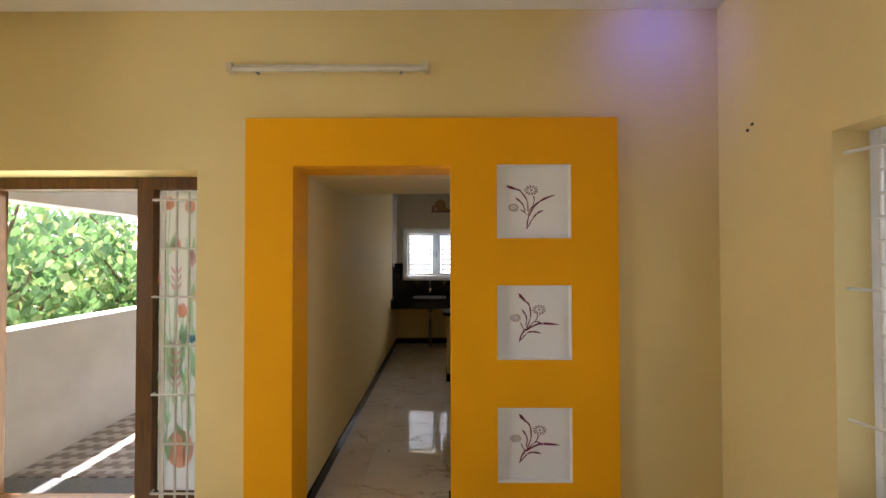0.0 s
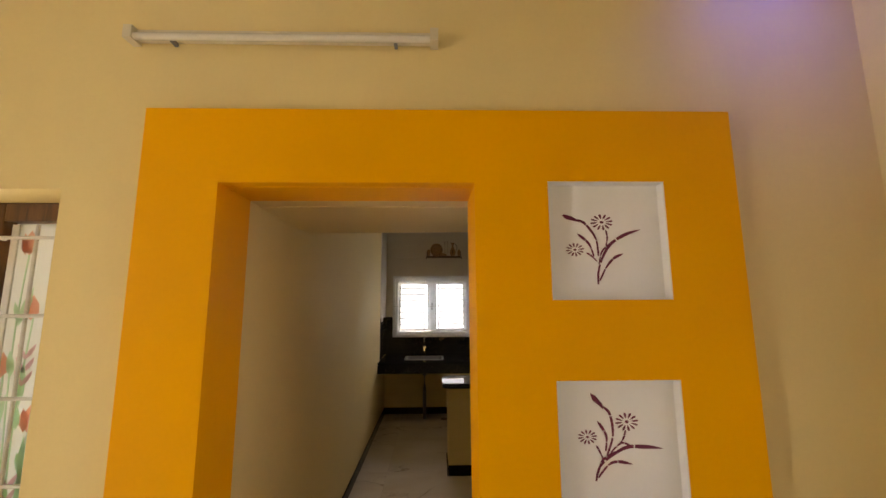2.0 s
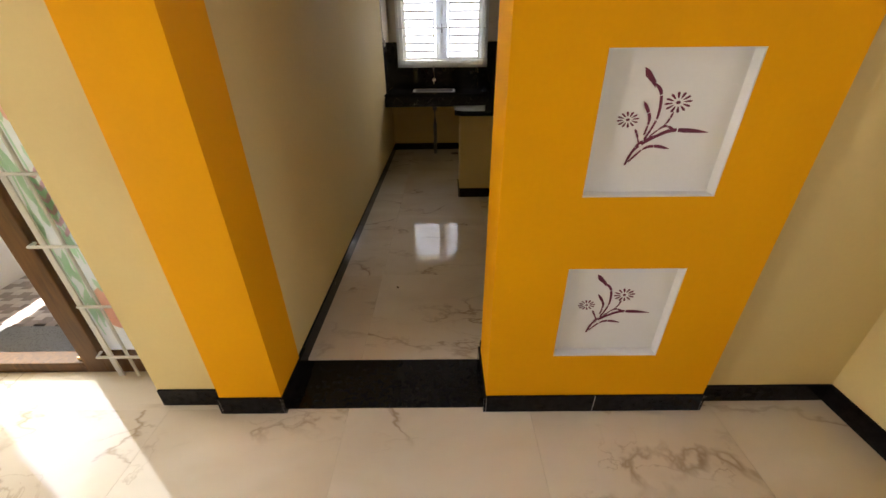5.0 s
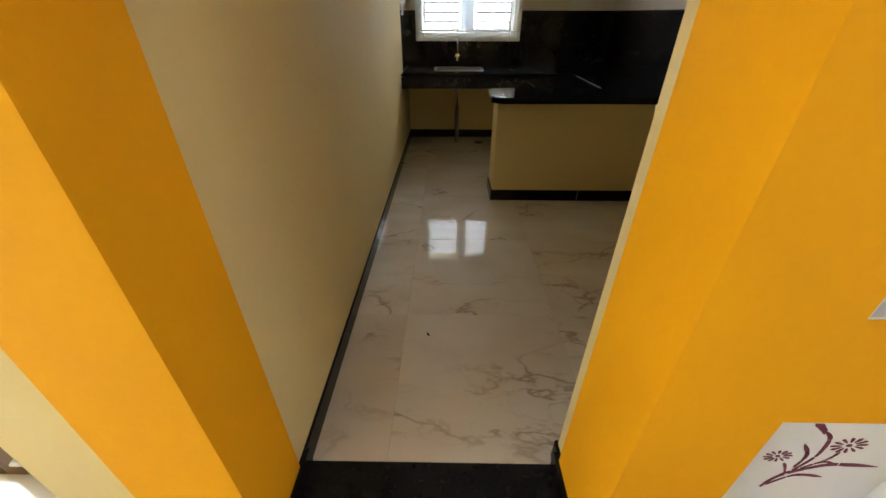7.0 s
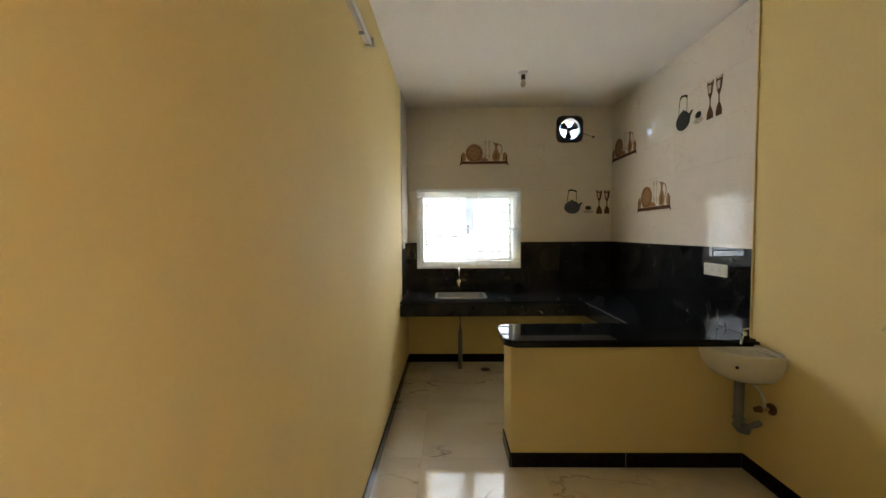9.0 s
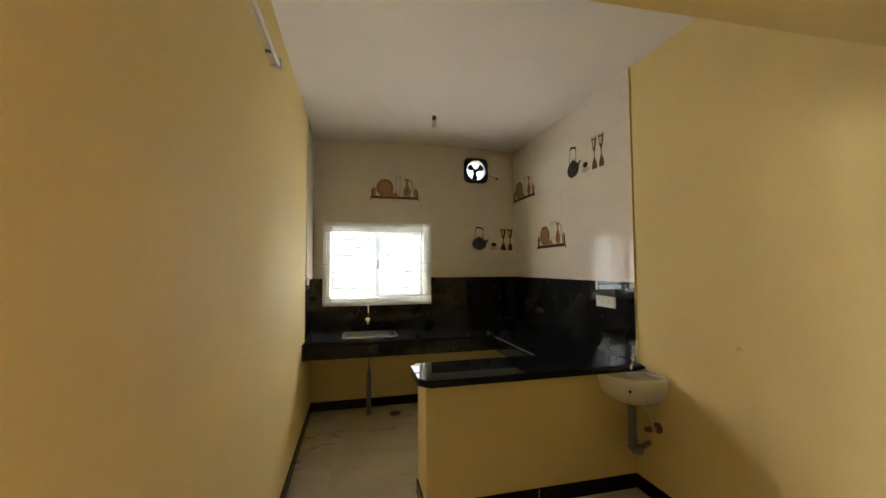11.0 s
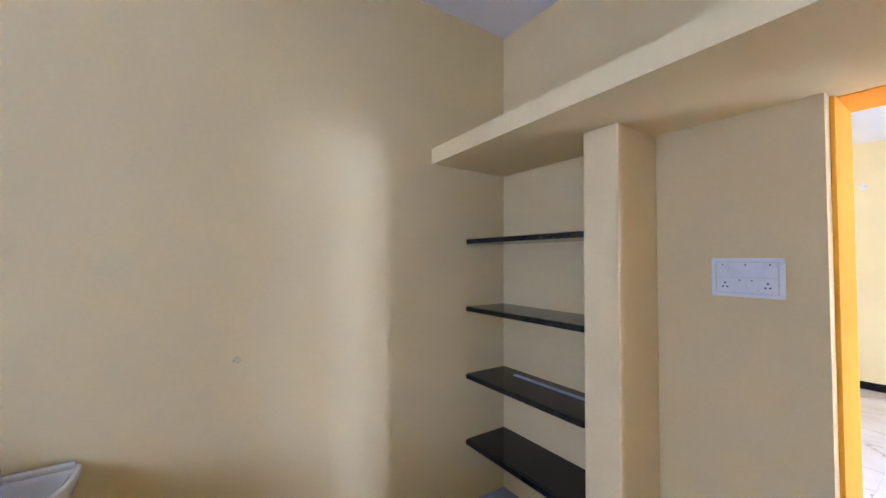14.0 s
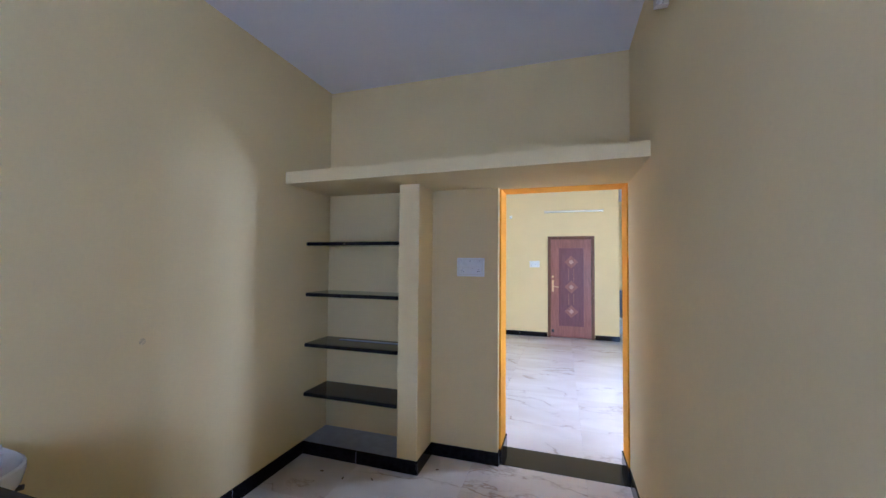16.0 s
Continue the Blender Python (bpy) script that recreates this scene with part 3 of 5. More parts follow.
def switch_board(m, w, h, rows, label):
    """rows: for each row from the top, widths of modules and whether it is a socket."""
    t = thing("switch_board", m.translation, label, "switch board", "switch boards")
    r = Matrix(m)
    r.translation = (0, 0, 0)
    bm = bmesh.new()
    prism(bm, [(-w / 2, -h / 2), (w / 2, -h / 2), (w / 2, h / 2), (-w / 2, h / 2)], r, 0, 0.012)
    bmesh.ops.bevel(bm, geom=list(bm.edges), offset=0.003, segments=2, affect="EDGES")
    part("plate", bm, PLASTIC, t)
    bm = bmesh.new()
    prism(bm, [(-w / 2 + 0.014, -h / 2 + 0.013), (w / 2 - 0.014, -h / 2 + 0.013), (w / 2 - 0.014, h / 2 - 0.013), (-w / 2 + 0.014, h / 2 - 0.013)], r, 0.012, 0.0128)
    part("module_tray", bm, TUBE_GLASS, t)
    rh = (h - 0.03) / len(rows)
    for i, row in enumerate(rows):
        v1 = h / 2 - 0.015 - i * rh
        u = -w / 2 + 0.018
        full = w - 0.036
        for frac, socket in row:
            u1 = u + frac * full
            bm = bmesh.new()
            prism(bm, [(u + 0.0008, v1 - rh + 0.001), (u1 - 0.0008, v1 - rh + 0.001), (u1 - 0.0008, v1 - 0.001), (u + 0.0008, v1 - 0.001)], r, 0.0128, 0.0155)
            mod = part("socket" if socket else "rocker", bm, PLASTIC, t)
            if socket:
                for du, dv in ((0, 0.25), (-0.25, -0.18), (0.25, -0.18)):
                    cu, cv = (u + u1) / 2 + du * (u1 - u) * 0.5, v1 - rh / 2 + dv * rh * 0.6
                    bm = bmesh.new()
                    prism(bm, [(cu + 0.0035 * math.cos(a), cv + 0.0035 * math.sin(a)) for a in (0, 1.05, 2.1, 3.14, 4.2, 5.25)], r, 0.0155, 0.0162)
                    part("pin_hole", bm, DARK_PLASTIC, mod)
            else:
                bm = bmesh.new()
                prism(bm, [((u + u1) / 2 - 0.002, v1 - 0.012), ((u + u1) / 2 + 0.002, v1 - 0.012), ((u + u1) / 2 + 0.002, v1 - 0.007), ((u + u1) / 2 - 0.002, v1 - 0.007)], r, 0.0155, 0.0162)
                part("mark", bm, DARK_PLASTIC, mod)
            u = u1
    return t


S2 = [[(0.22, False), (0.56, False), (0.22, False)], [(0.3, True), (0.2, False), (0.2, False), (0.3, True)]]
switch_board(on_south(KIT_S, 0.358, 1.466), 0.215, 0.142, S2, "white modular switch board with two sockets on cream wall")
switch_board(on_east(1.622, 4.868, 1.264), 0.225, 0.085, [[(0.2, False), (0.4, True), (0.4, True)]], "white switch and socket plate on black tile")
switch_board(on_south(HALL_S, 0.232, 1.473), 0.20, 0.13, S2, "white modular switch board beside the maroon door")
switch_board(on_west(KIT_W + 0.008, 6.10, 1.42), 0.075, 0.085, [[(0.5, False), (0.5, False)]], "small white switch plate on the tile edge")

# ---- kitchen ----
# counters: black granite tops
bm = bmesh.new()
outline = [(KIT_W, 5.83), (1.06, 5.83), (1.06, 4.92), (0.20, 4.92)]
tip = [(0.135 + 0.065 * math.cos(a), 4.855 + 0.065 * math.sin(a)) for a in (math.pi / 2 + k * math.pi / 12 for k in range(1, 7))]
tip += [(0.135 + 0.065 * math.cos(a), 4.555 + 0.065 * math.sin(a)) for a in (math.pi + k * math.pi / 12 for k in range(0, 7))]
outline += tip + [(KIT_E, 4.49), (KIT_E, KIT_N), (KIT_W, KIT_N)]
SINK = (-0.42, 0.12, 5.97, 6.33)
prism(bm, outline, Matrix(), 0.825, 0.87)
bmesh.ops.bevel(bm, geom=[e for e in bm.edges if abs(e.verts[0].co.z - e.verts[1].co.z) < 1e-6], offset=0.014, segments=3, affect="EDGES")
top = part("worktop", bm, WORKTOP, smooth=True)
tagged(top, "polished black granite U-shaped kitchen worktop with rounded end", "worktop")
cutter = bmesh.new()
box(cutter, SINK[0] + 0.012, SINK[1] - 0.012, SINK[2] + 0.012, SINK[3] - 0.012, 0.6, 1.0)
cut_ob = bpy.data.objects.new("sink_cut", mesh_of("sink_cut", cutter, GRANITE))
scene.collection.objects.link(cut_ob)
mod = top.modifiers.new("sink_cut", "BOOLEAN")
mod.object, mod.operation, mod.solver = cut_ob, "DIFFERENCE", "EXACT"
bpy.context.view_layer.update()
cut_mesh = bpy.data.meshes.new_from_object(top.evaluated_get(bpy.context.evaluated_depsgraph_get()))
top.modifiers.clear()
top.data = cut_mesh
bpy.data.objects.remove(cut_ob)
part("fascia", bmb(KIT_W, 1.082, 5.842, 5.862, 0.715, 0.825), GRANITE, top)
part("fascia", bmb(1.062, 1.082, 4.90, 5.842, 0.715, 0.825), GRANITE, top)
part("support_slab", bmb(KIT_W, KIT_E, 5.862, KIT_N, 0.745, 0.8245), CREAM, top)
# pale strip drawn as the bright glint along the east worktop's inner edge
part("edge_strip", bmb(1.0565, 1.060, 4.94, 5.825, 0.850, 0.869), GREY_SLAB, top, "pale line drawn as the glint on the worktop edge")
part("support_slab", bmb(1.082, KIT_E, 4.90, 5.862, 0.745, 0.8245), CREAM, top)

structure("peninsula_wall", bmb(0.126, KIT_E, 4.60, 4.90, 0, 0.825, bevel=0.005, seg=2), CREAM, "low cream painted wall under the black worktop", "half wall")

# sink: pressed steel bowl
sink = thing("kitchen_sink", ((SINK[0] + SINK[1]) / 2, (SINK[2] + SINK[3]) / 2, 0.87), "stainless steel single-bowl sink set in the black worktop", "sink")


def rounded(w, d, r, n=5):
    pts = []
    for cx, cy, a0 in ((w / 2 - r, d / 2 - r, 0), (-w / 2 + r, d / 2 - r, 90), (-w / 2 + r, -d / 2 + r, 180), (w / 2 - r, -d / 2 + r, 270)):
        pts += [(cx + r * math.cos(radians(a0 + 90 * k / n)), cy + r * math.sin(radians(a0 + 90 * k / n))) for k in range(n + 1)]
    return pts


def loft(bm, rings, close_ends=(True, True)):
    vs = [[bm.verts.new(p) for p in ring] for ring in rings]
    for a, b in zip(vs, vs[1:]):
        for k in range(len(a)):
            j = (k + 1) % len(a)
            bm.faces.new((a[k], a[j], b[j], b[k]))
    if close_ends[0]:
        bm.faces.new(vs[0][::-1])
    if close_ends[1]:
        bm.faces.new(vs[-1])
    return bm


w, d = SINK[1] - SINK[0], SINK[3] - SINK[2]
levels = [(0, 0, 0.06, -0.001), (0, 0, 0.06, 0.006), (0.045, 0.045, 0.055, 0.007), (0.055, 0.055, 0.05, 0.002), (0.07, 0.07, 0.05, -0.15), (0.13, 0.13, 0.04, -0.17)]
rings = [[(x, y, z) for x, y in rounded(w - s, d - t, r)] for s, t, r, z in levels]
part("bowl", loft(bmesh.new(), rings, (False, True)), STEEL, sink, smooth=True)
part("waste_ring", lathe(bmesh.new(), [(0.04, -0.169), (0.04, -0.166), (0.02, -0.168)], 20), CHROME, sink)
drain = thing("waste_pipe", (-0.15, 6.37, 0), "grey plastic waste pipe below the sink", "pipe")
part("pipe_run", pipe(bmesh.new(), [(0, 0, 0), (0, 0, 0.40), (0, 0, 0.66), (0, -0.07, 0.69)], 0.024, 14), GREY_PIPE, drain, smooth=True)
part("coupling", rod(bmesh.new(), (0, 0, 0.60), (0, 0, 0.66), 0.031, 14), GREY_PIPE, drain, smooth=True)
trap = thing("floor_drain", (0.13, 6.34, 0), "dark round metal floor drain in the kitchen tiles", "floor drain")
part("grate", lathe(bmesh.new(), [(0.055, 0), (0.055, 0.004), (0.045, 0.006)], 20), RUST, trap)
for k in range(-2, 3):
    part("slot", bmb(-0.03, 0.03, k * 0.015 - 0.003, k * 0.015 + 0.003, 0.0061, 0.0066), DARK_PLASTIC, trap)

# tap on the wall over the sink
tap = thing("wall_tap", (-0.158, 6.59, 0.965), "chrome swan-neck tap on the black tiles", "tap")
part("flange", rod(bmesh.new(), (0, 0, 0), (0, -0.012, 0), 0.026, 18), CHROME, tap, smooth=True)
part("body", rod(bmesh.new(), (0, -0.012, 0), (0, -0.07, 0), 0.014, 14), CHROME, tap, smooth=True)
part("knob", rod(bmesh.new(), (0, -0.05, -0.014), (0, -0.05, -0.045), 0.016, 12, 0.019), CHROME, tap, smooth=True)
arc = [(0, -0.06, 0.0), (0, -0.06, 0.10)] + [(0, -0.115 + 0.055 * math.cos(a), 0.12 + 0.055 * math.sin(a)) for a in (0.2, 0.8, 1.57, 2.3, 2.9)] + [(0, -0.172, 0.09)]
part("spout", pipe(bmesh.new(), arc, 0.009, 12), CHROME, tap, smooth=True)

# kitchen window
win = thing("window_1", ((WIN[0] + WIN[1]) / 2, KIT_N, WIN[2]), "white sliding window with horizontal grill bars, glaring daylight", "window", "", "structure")
WX = (WIN[0] + WIN[1]) / 2
M = on_north(0, -WX, -WIN[2])
bm = bmesh.new()
slab(bm, [-0.645, 0.567], [1.12, 2.05], [(-0.607, 0.529, 1.158, 2.012)], M, -0.02, 0.026)
part("trim", bm, UPVC, win)
bm = bmesh.new()
slab(bm, [-0.607, 0.529], [1.158, 2.012], [(-0.565, 0.487, 1.205, 1.96)], M, -0.06, 0.004)
part("window_frame", bm, UPVC, win)
for a, b, ga, gb2, n in ((-0.565, -0.035, -0.53, -0.118, -0.095), (-0.065, 0.487, 0.026, 0.441, -0.066)):
    bm = bmesh.new()
    slab(bm, [a, b], [1.205, 1.96], [(ga, gb2, 1.243, 1.92)], M, n - 0.012, n + 0.012)
    s = part("sash", bm, UPVC, win)
    bm = bmesh.new()
    prism(bm, [(ga, 1.243), (gb2, 1.243), (gb2, 1.92), (ga, 1.92)], M, n - 0.002, n + 0.002)
    pane = part("pane", bm, GLARE_PANE, s)
    pane.visible_shadow = False
part("latch", prism(bmesh.new(), [(-0.05, 1.53), (-0.035, 1.53), (-0.035, 1.63), (-0.05, 1.63)], M, -0.054, -0.04), GREY_PIPE, win)
for ua, ub in ((-0.552, -0.151), (0.06, 0.449)):
    for k in (0, 1, 2, 4, 5, 6):
        v = 1.314 + k * 0.0908
        part("grill_bar", rod(bmesh.new(), M @ Vector((ua, v, 0.018)), M @ Vector((ub, v, 0.018)), 0.0085, 8), GRILL, win)
    for u in (ua, ub):
        part("grill_upright", rod(bmesh.new(), M @ Vector((u, 1.135, 0.018)), M @ Vector((u, 2.035, 0.018)), 0.006, 8), GRILL, win)
for v in (1.224, 1.587, 1.95):
    part("grill_rail", rod(bmesh.new(), M @ Vector((-0.64, v, 0.0285)), M @ Vector((0.562, v, 0.0285)), 0.007, 8), GRILL, win)
structure("backdrop", bmb(-0.965, 0.96, 7.05, 7.06, 0.55, 2.56), DAYLIGHT, "bright hazy daylight beyond the kitchen window", "backdrop")

# exhaust fan
fan = thing("exhaust_fan", (1.13, KIT_N - 0.008, 2.72), "black square exhaust fan with steel blades in the tiled wall", "exhaust fan")
MF = on_north(0, 0, 0)
hole = [(0.118 * math.cos(2 * math.pi * k / 24), 0.118 * math.sin(2 * math.pi * k / 24)) for k in range(24)]
outer = []
for c in hole:
    q = max(abs(c[0]), abs(c[1])) / 0.118
    f = 0.152 / 0.118 / max(q, 0.80)
    outer.append((c[0] * f, c[1] * f))
bm = bmesh.new()
ringset = [[MF @ Vector((u, v, n)) for u, v in poly] for poly, n in ((hole, -0.06), (outer, -0.004), (outer, 0.022), ([(u * 0.9, v * 0.9) for u, v in outer], 0.034), (hole, 0.026), (hole, -0.06))]
loft(bm, ringset, (False, False))
part("housing", bm, DARK_PLASTIC, fan, smooth=True)
for k in range(3):
    a0 = math.radians(30 + 120 * k)
    bm = bmesh.new()
    poly = [(r * math.cos(a0 + o), r * math.sin(a0 + o)) for r, o in ((0.022, -0.9), (0.05, -0.55), (0.085, -0.50), (0.104, -0.36), (0.109, -0.05), (0.106, 0.28), (0.092, 0.46), (0.06, 0.42), (0.022, 0.7))]
    prism(bm, poly, MF @ Matrix.Rotation(0.12, 4, "X"), -0.02, -0.017)
    part("blade", bm, DARK_PLASTIC, fan)
part("hub", rod(bmesh.new(), (0, 0.03, 0), (0, -0.012, 0), 0.03, 18, 0.024), DARK_PLASTIC, fan, smooth=True)
for a in (20, 140, 260):
    c, s = math.cos(radians(a)), math.sin(radians(a))
    part("bracket", rod(bmesh.new(), (0.02 * c, 0.035, 0.02 * s), (0.118 * c, 0.035, 0.118 * s), 0.006, 8), DARK_PLASTIC, fan)
cord = thing("pull_cord", (1.28, KIT_N - 0.010, 2.67), "thin dark lead with a small plug beside the fan", "cord")
part("lead", pipe(bmesh.new(), [(0, -0.01, 0), (0.06, -0.012, -0.022), (0.125, -0.01, -0.04)], 0.003, 6), DARK_PLASTIC, cord)
part("plug", rod(bmesh.new(), (0.12, 0, -0.04), (0.12, -0.025, -0.04), 0.012, 12), DARK_PLASTIC, cord)

# bulb holder on the ceiling
bulb = thing("bulb_holder", (0.413, 5.66, TOP), "white pendant bulb holder with an unlit bulb on the ceiling", "lamp")
part("rose", lathe(bmesh.new(), [(0.045, 0.0), (0.045, -0.008), (0.03, -0.02), (0.016, -0.024)], 18), PLASTIC, bulb, smooth=True)
part("socket", lathe(bmesh.new(), [(0.018, -0.02), (0.020, -0.06), (0.016, -0.064)], 16), DARK_PLASTIC, bulb, smooth=True)
part("bulb", lathe(bmesh.new(), [(0.013, -0.062), (0.016, -0.075), (0.024, -0.10), (0.024, -0.115), (0.012, -0.132), (0.002, -0.136)], 18), TUBE_GLASS, bulb, smooth=True)

# corner wash basin
basin = thing("wash_basin", (KIT_E, 4.60, 0.60), "white ceramic corner wash basin on the cream wall", "wash basin")
LEG = 0.30


def corner_ring(s, z, back=0.0):
    """A quarter outline with its right angle in the corner of the walls, scaled about the corner."""
    pts = [(-back, -back), (-LEG * s, -back)]
    for k in range(1, 10):
        a = k / 10 * math.pi / 2
        e = 0.62
        pts.append((-back - (LEG * s - back) * math.cos(a) ** e, -back - (LEG * s - back) * math.sin(a) ** e))
    pts.append((-back, -LEG * s))
    return [(x, y, z) for x, y in pts]


rings = [corner_ring(0.28, 0.0), corner_ring(0.52, 0.010), corner_ring(0.74, 0.042), corner_ring(0.89, 0.095), corner_ring(0.97, 0.155), corner_ring(1.0, 0.20), corner_ring(0.995, 0.214), corner_ring(0.97, 0.220),
         corner_ring(0.92, 0.212, 0.055), corner_ring(0.87, 0.175, 0.075), corner_ring(0.72, 0.115, 0.09), corner_ring(0.52, 0.095, 0.11)]
part("bowl", loft(bmesh.new(), rings), CERAMIC, basin, smooth=True)
part("back_ledge", bmb(-0.026, 0, -0.285, 0, 0.212, 0.236, bevel=0.008, seg=3), CERAMIC, basin, smooth=True)
part("back_ledge", bmb(-0.285, -0.027, -0.026, 0, 0.212, 0.236, bevel=0.008, seg=3), CERAMIC, basin, smooth=True)
part("tap_deck", prism(bmesh.new(), [(-0.026, -0.026), (-0.026, -0.13), (-0.06, -0.11), (-0.11, -0.06), (-0.13, -0.026)], Matrix(), 0.19, 0.224), CERAMIC, basin)
part("waste_plug", lathe(bmesh.new(), [(0.022, 0.096), (0.022, 0.099), (0.01, 0.1)], 16, Matrix.Translation((-0.14, -0.14, 0))), CHROME, basin)
part("badge", bmb(0, 0.001, 0, 0.001, 0, 0.001), DARK_PLASTIC, basin).data = mesh_of("badge", rod(bmesh.new(), (-0.222, -0.228, 0.145), (-0.240, -0.246, 0.147), 0.009, 10), DARK_PLASTIC)
btap = thing("pillar_tap", (1.565, 4.535, 0.822), "small chrome pillar tap at the back of the basin", "tap")
part("stem", lathe(bmesh.new(), [(0.022, 0), (0.022, 0.006), (0.013, 0.012), (0.013, 0.06), (0.017, 0.065), (0.017, 0.085), (0.008, 0.092)], 16), CHROME, btap, smooth=True)
part("spout", pipe(bmesh.new(), [(0, 0, 0.045), (-0.035, -0.035, 0.055), (-0.065, -0.065, 0.045), (-0.07, -0.07, 0.03)], 0.008, 10), CHROME, btap, smooth=True)
part("lever", pipe(bmesh.new(), [(0, 0, 0.09), (0.0, 0.0, 0.105), (0.03, -0.01, 0.112)], 0.006, 8), CHROME, btap, smooth=True)
bpipe = thing("basin_waste_pipe", (1.50, 4.475, 0.33), "grey plastic waste pipe under the wash basin", "pipe")
part("drop", rod(bmesh.new(), (0, 0, 0.03), (0, 0, 0.29), 0.027, 16), GREY_PIPE, bpipe, smooth=True)
part("elbow", pipe(bmesh.new(), [(0, 0, 0.06), (0, 0, 0.02), (0.015, -0.003, 0.0), (0.05, -0.006, -0.008)], 0.034, 14), GREY_PIPE, bpipe, smooth=True)
part("outlet", pipe(bmesh.new(), [(0.03, -0.004, -0.006), (0.13, -0.006, 0.03)], 0.016, 12), GREY_PIPE, bpipe, smooth=True)
valve = thing("angle_valve", (KIT_E, 4.39, 0.485), "chrome angle valve with rusty flange and supply hose", "valve")
part("flange", rod(bmesh.new(), (0, 0, 0), (-0.01, 0, 0), 0.034, 16), RUST, valve, smooth=True)
part("body", rod(bmesh.new(), (-0.01, 0, 0), (-0.07, 0, 0), 0.014, 12), CHROME, valve, smooth=True)
part("knob", rod(bmesh.new(), (-0.07, 0, 0), (-0.10, 0, 0), 0.02, 10, 0.016), RUST, valve, smooth=True)
part("hose", pipe(bmesh.new(), [(-0.045, 0, 0.01), (-0.045, 0, 0.05), (-0.05, 0.03, 0.10), (-0.07, 0.08, 0.135), (-0.10, 0.12, 0.16)], 0.007, 8), GRILL, valve, smooth=True)

# shelf niche
for k, z in enumerate((1.652, 1.250, 0.852, 0.468)):
    sh = thing("niche_shelf", (0.827, KIT_S, z), "black granite shelf in the cream wall niche", "shelf", "niche shelves")
    part("slab", bmb(0, KIT_E - 0.827, 0, 0.288, -0.024, 0), GRANITE, sh)
    part("nosing", bmb(0, KIT_E - 0.827, 0.288, 0.308, -0.028, 0.0, bevel=0.005, seg=2), GRANITE, sh)
tagged(part("stone_plinth", bmb(0.827, KIT_E, KIT_S, 2.632, 0.0, SK - 0.002), GREY_SLAB), "grey stone base slab of the shelf niche", "shelf base")
slat = part("glass_strip", bmb(0.90, 1.45, 2.40, 2.43, 0.852, 0.856), GREY_SLAB)
tagged(slat, "narrow grey strip lying on a black shelf", "strip")

smudge = thing("wall_smudge", (KIT_E, 3.84, 1.105), "faint grey smudge on cream kitchen paint", "stain")
part("mark", rod(bmesh.new(), (0.001, 0, 0), (-0.0006, 0, 0), 0.016, 12), SMUDGE, smudge)
for k, (x, y, a) in enumerate(((1.33, 2.80, 0.4), (1.14, 2.83, 1.9), (0.94, 2.78, 2.6), (0.55, 2.52, 0.9), (-0.35, 2.95, 2.2))):
    bit = thing("dry_leaf_bit", (x, y, 0.0), "tiny dry brown leaf bit on the tiles", "debris", "floor debris")
    bit.rotation_euler = (0, 0, a)
    part("flake", prism(bmesh.new(), [(-0.014, 0), (-0.004, 0.006), (0.012, 0.003), (0.016, -0.003), (0.0, -0.006)], Matrix(), 0.0, 0.0025), DRY_LEAF, bit)

# ---- veranda door with side light ----
FY0, FY1 = 2.24, 2.325
dr = thing("door_1", ((DOOR_W + DOOR_E) / 2, FY0, 0), "dark brown wooden door frame standing open to the veranda", "door", "", "structure")
DX = (DOOR_W + DOOR_E) / 2


def dpart(name, x0, x1, y0, y1, z0, z1, mat, parent=dr, label=""):
    return part(name, bmb(x0 - DX, x1 - DX, y0 - FY0, y1 - FY0, z0, z1, bevel=0.004, seg=2), mat, parent, label)


dpart("jamb", DOOR_W, -2.72, FY0, FY1, 0, DOOR_T, TEAK)
dpart("mullion", -1.817, -1.713, FY0, FY1, 0, DOOR_T, TEAK)
dpart("jamb", -1.43, DOOR_E, FY0, FY1, 0, DOOR_T, TEAK)
dpart("head", -2.72, -1.817, FY0, FY1, 1.99, DOOR_T, TEAK)
dpart("head", -1.713, -1.43, FY0, FY1, 1.99, DOOR_T, TEAK)
dpart("sill", -2.72, -1.817, FY0, FY1, 0, 0.06, TEAK)
dpart("sill", -1.713, -1.43, FY0, FY1, 0, 0.10, TEAK)
bolt = dpart("bolt", -1.862, -1.827, FY0 + 0.02, FY0 + 0.04, 0.06, 0.075, BRASS)
pane = dpart("side_pane", -1.713, -1.43, 2.288, 2.294, 0.10, 1.99, FROST, dr, "frosted glass with printed tulips")
pane.visible_shadow = False
MS = on_north(2.2875 - FY0, -DX, 0)


LAYER = [0]


def petal(bm, u, v, w, h, lean=0.0):
    LAYER[0] += 1
    lift = 0.00016 * (LAYER[0] % 24)
    prism(bm, [(u + lean * f + w * g, v + h * f) for f, g in ((0, 0), (0.3, 0.42), (0.65, 0.36), (1, 0), (0.65, -0.36), (0.3, -0.42))], MS, 0.001 + lift, 0.0011 + lift)


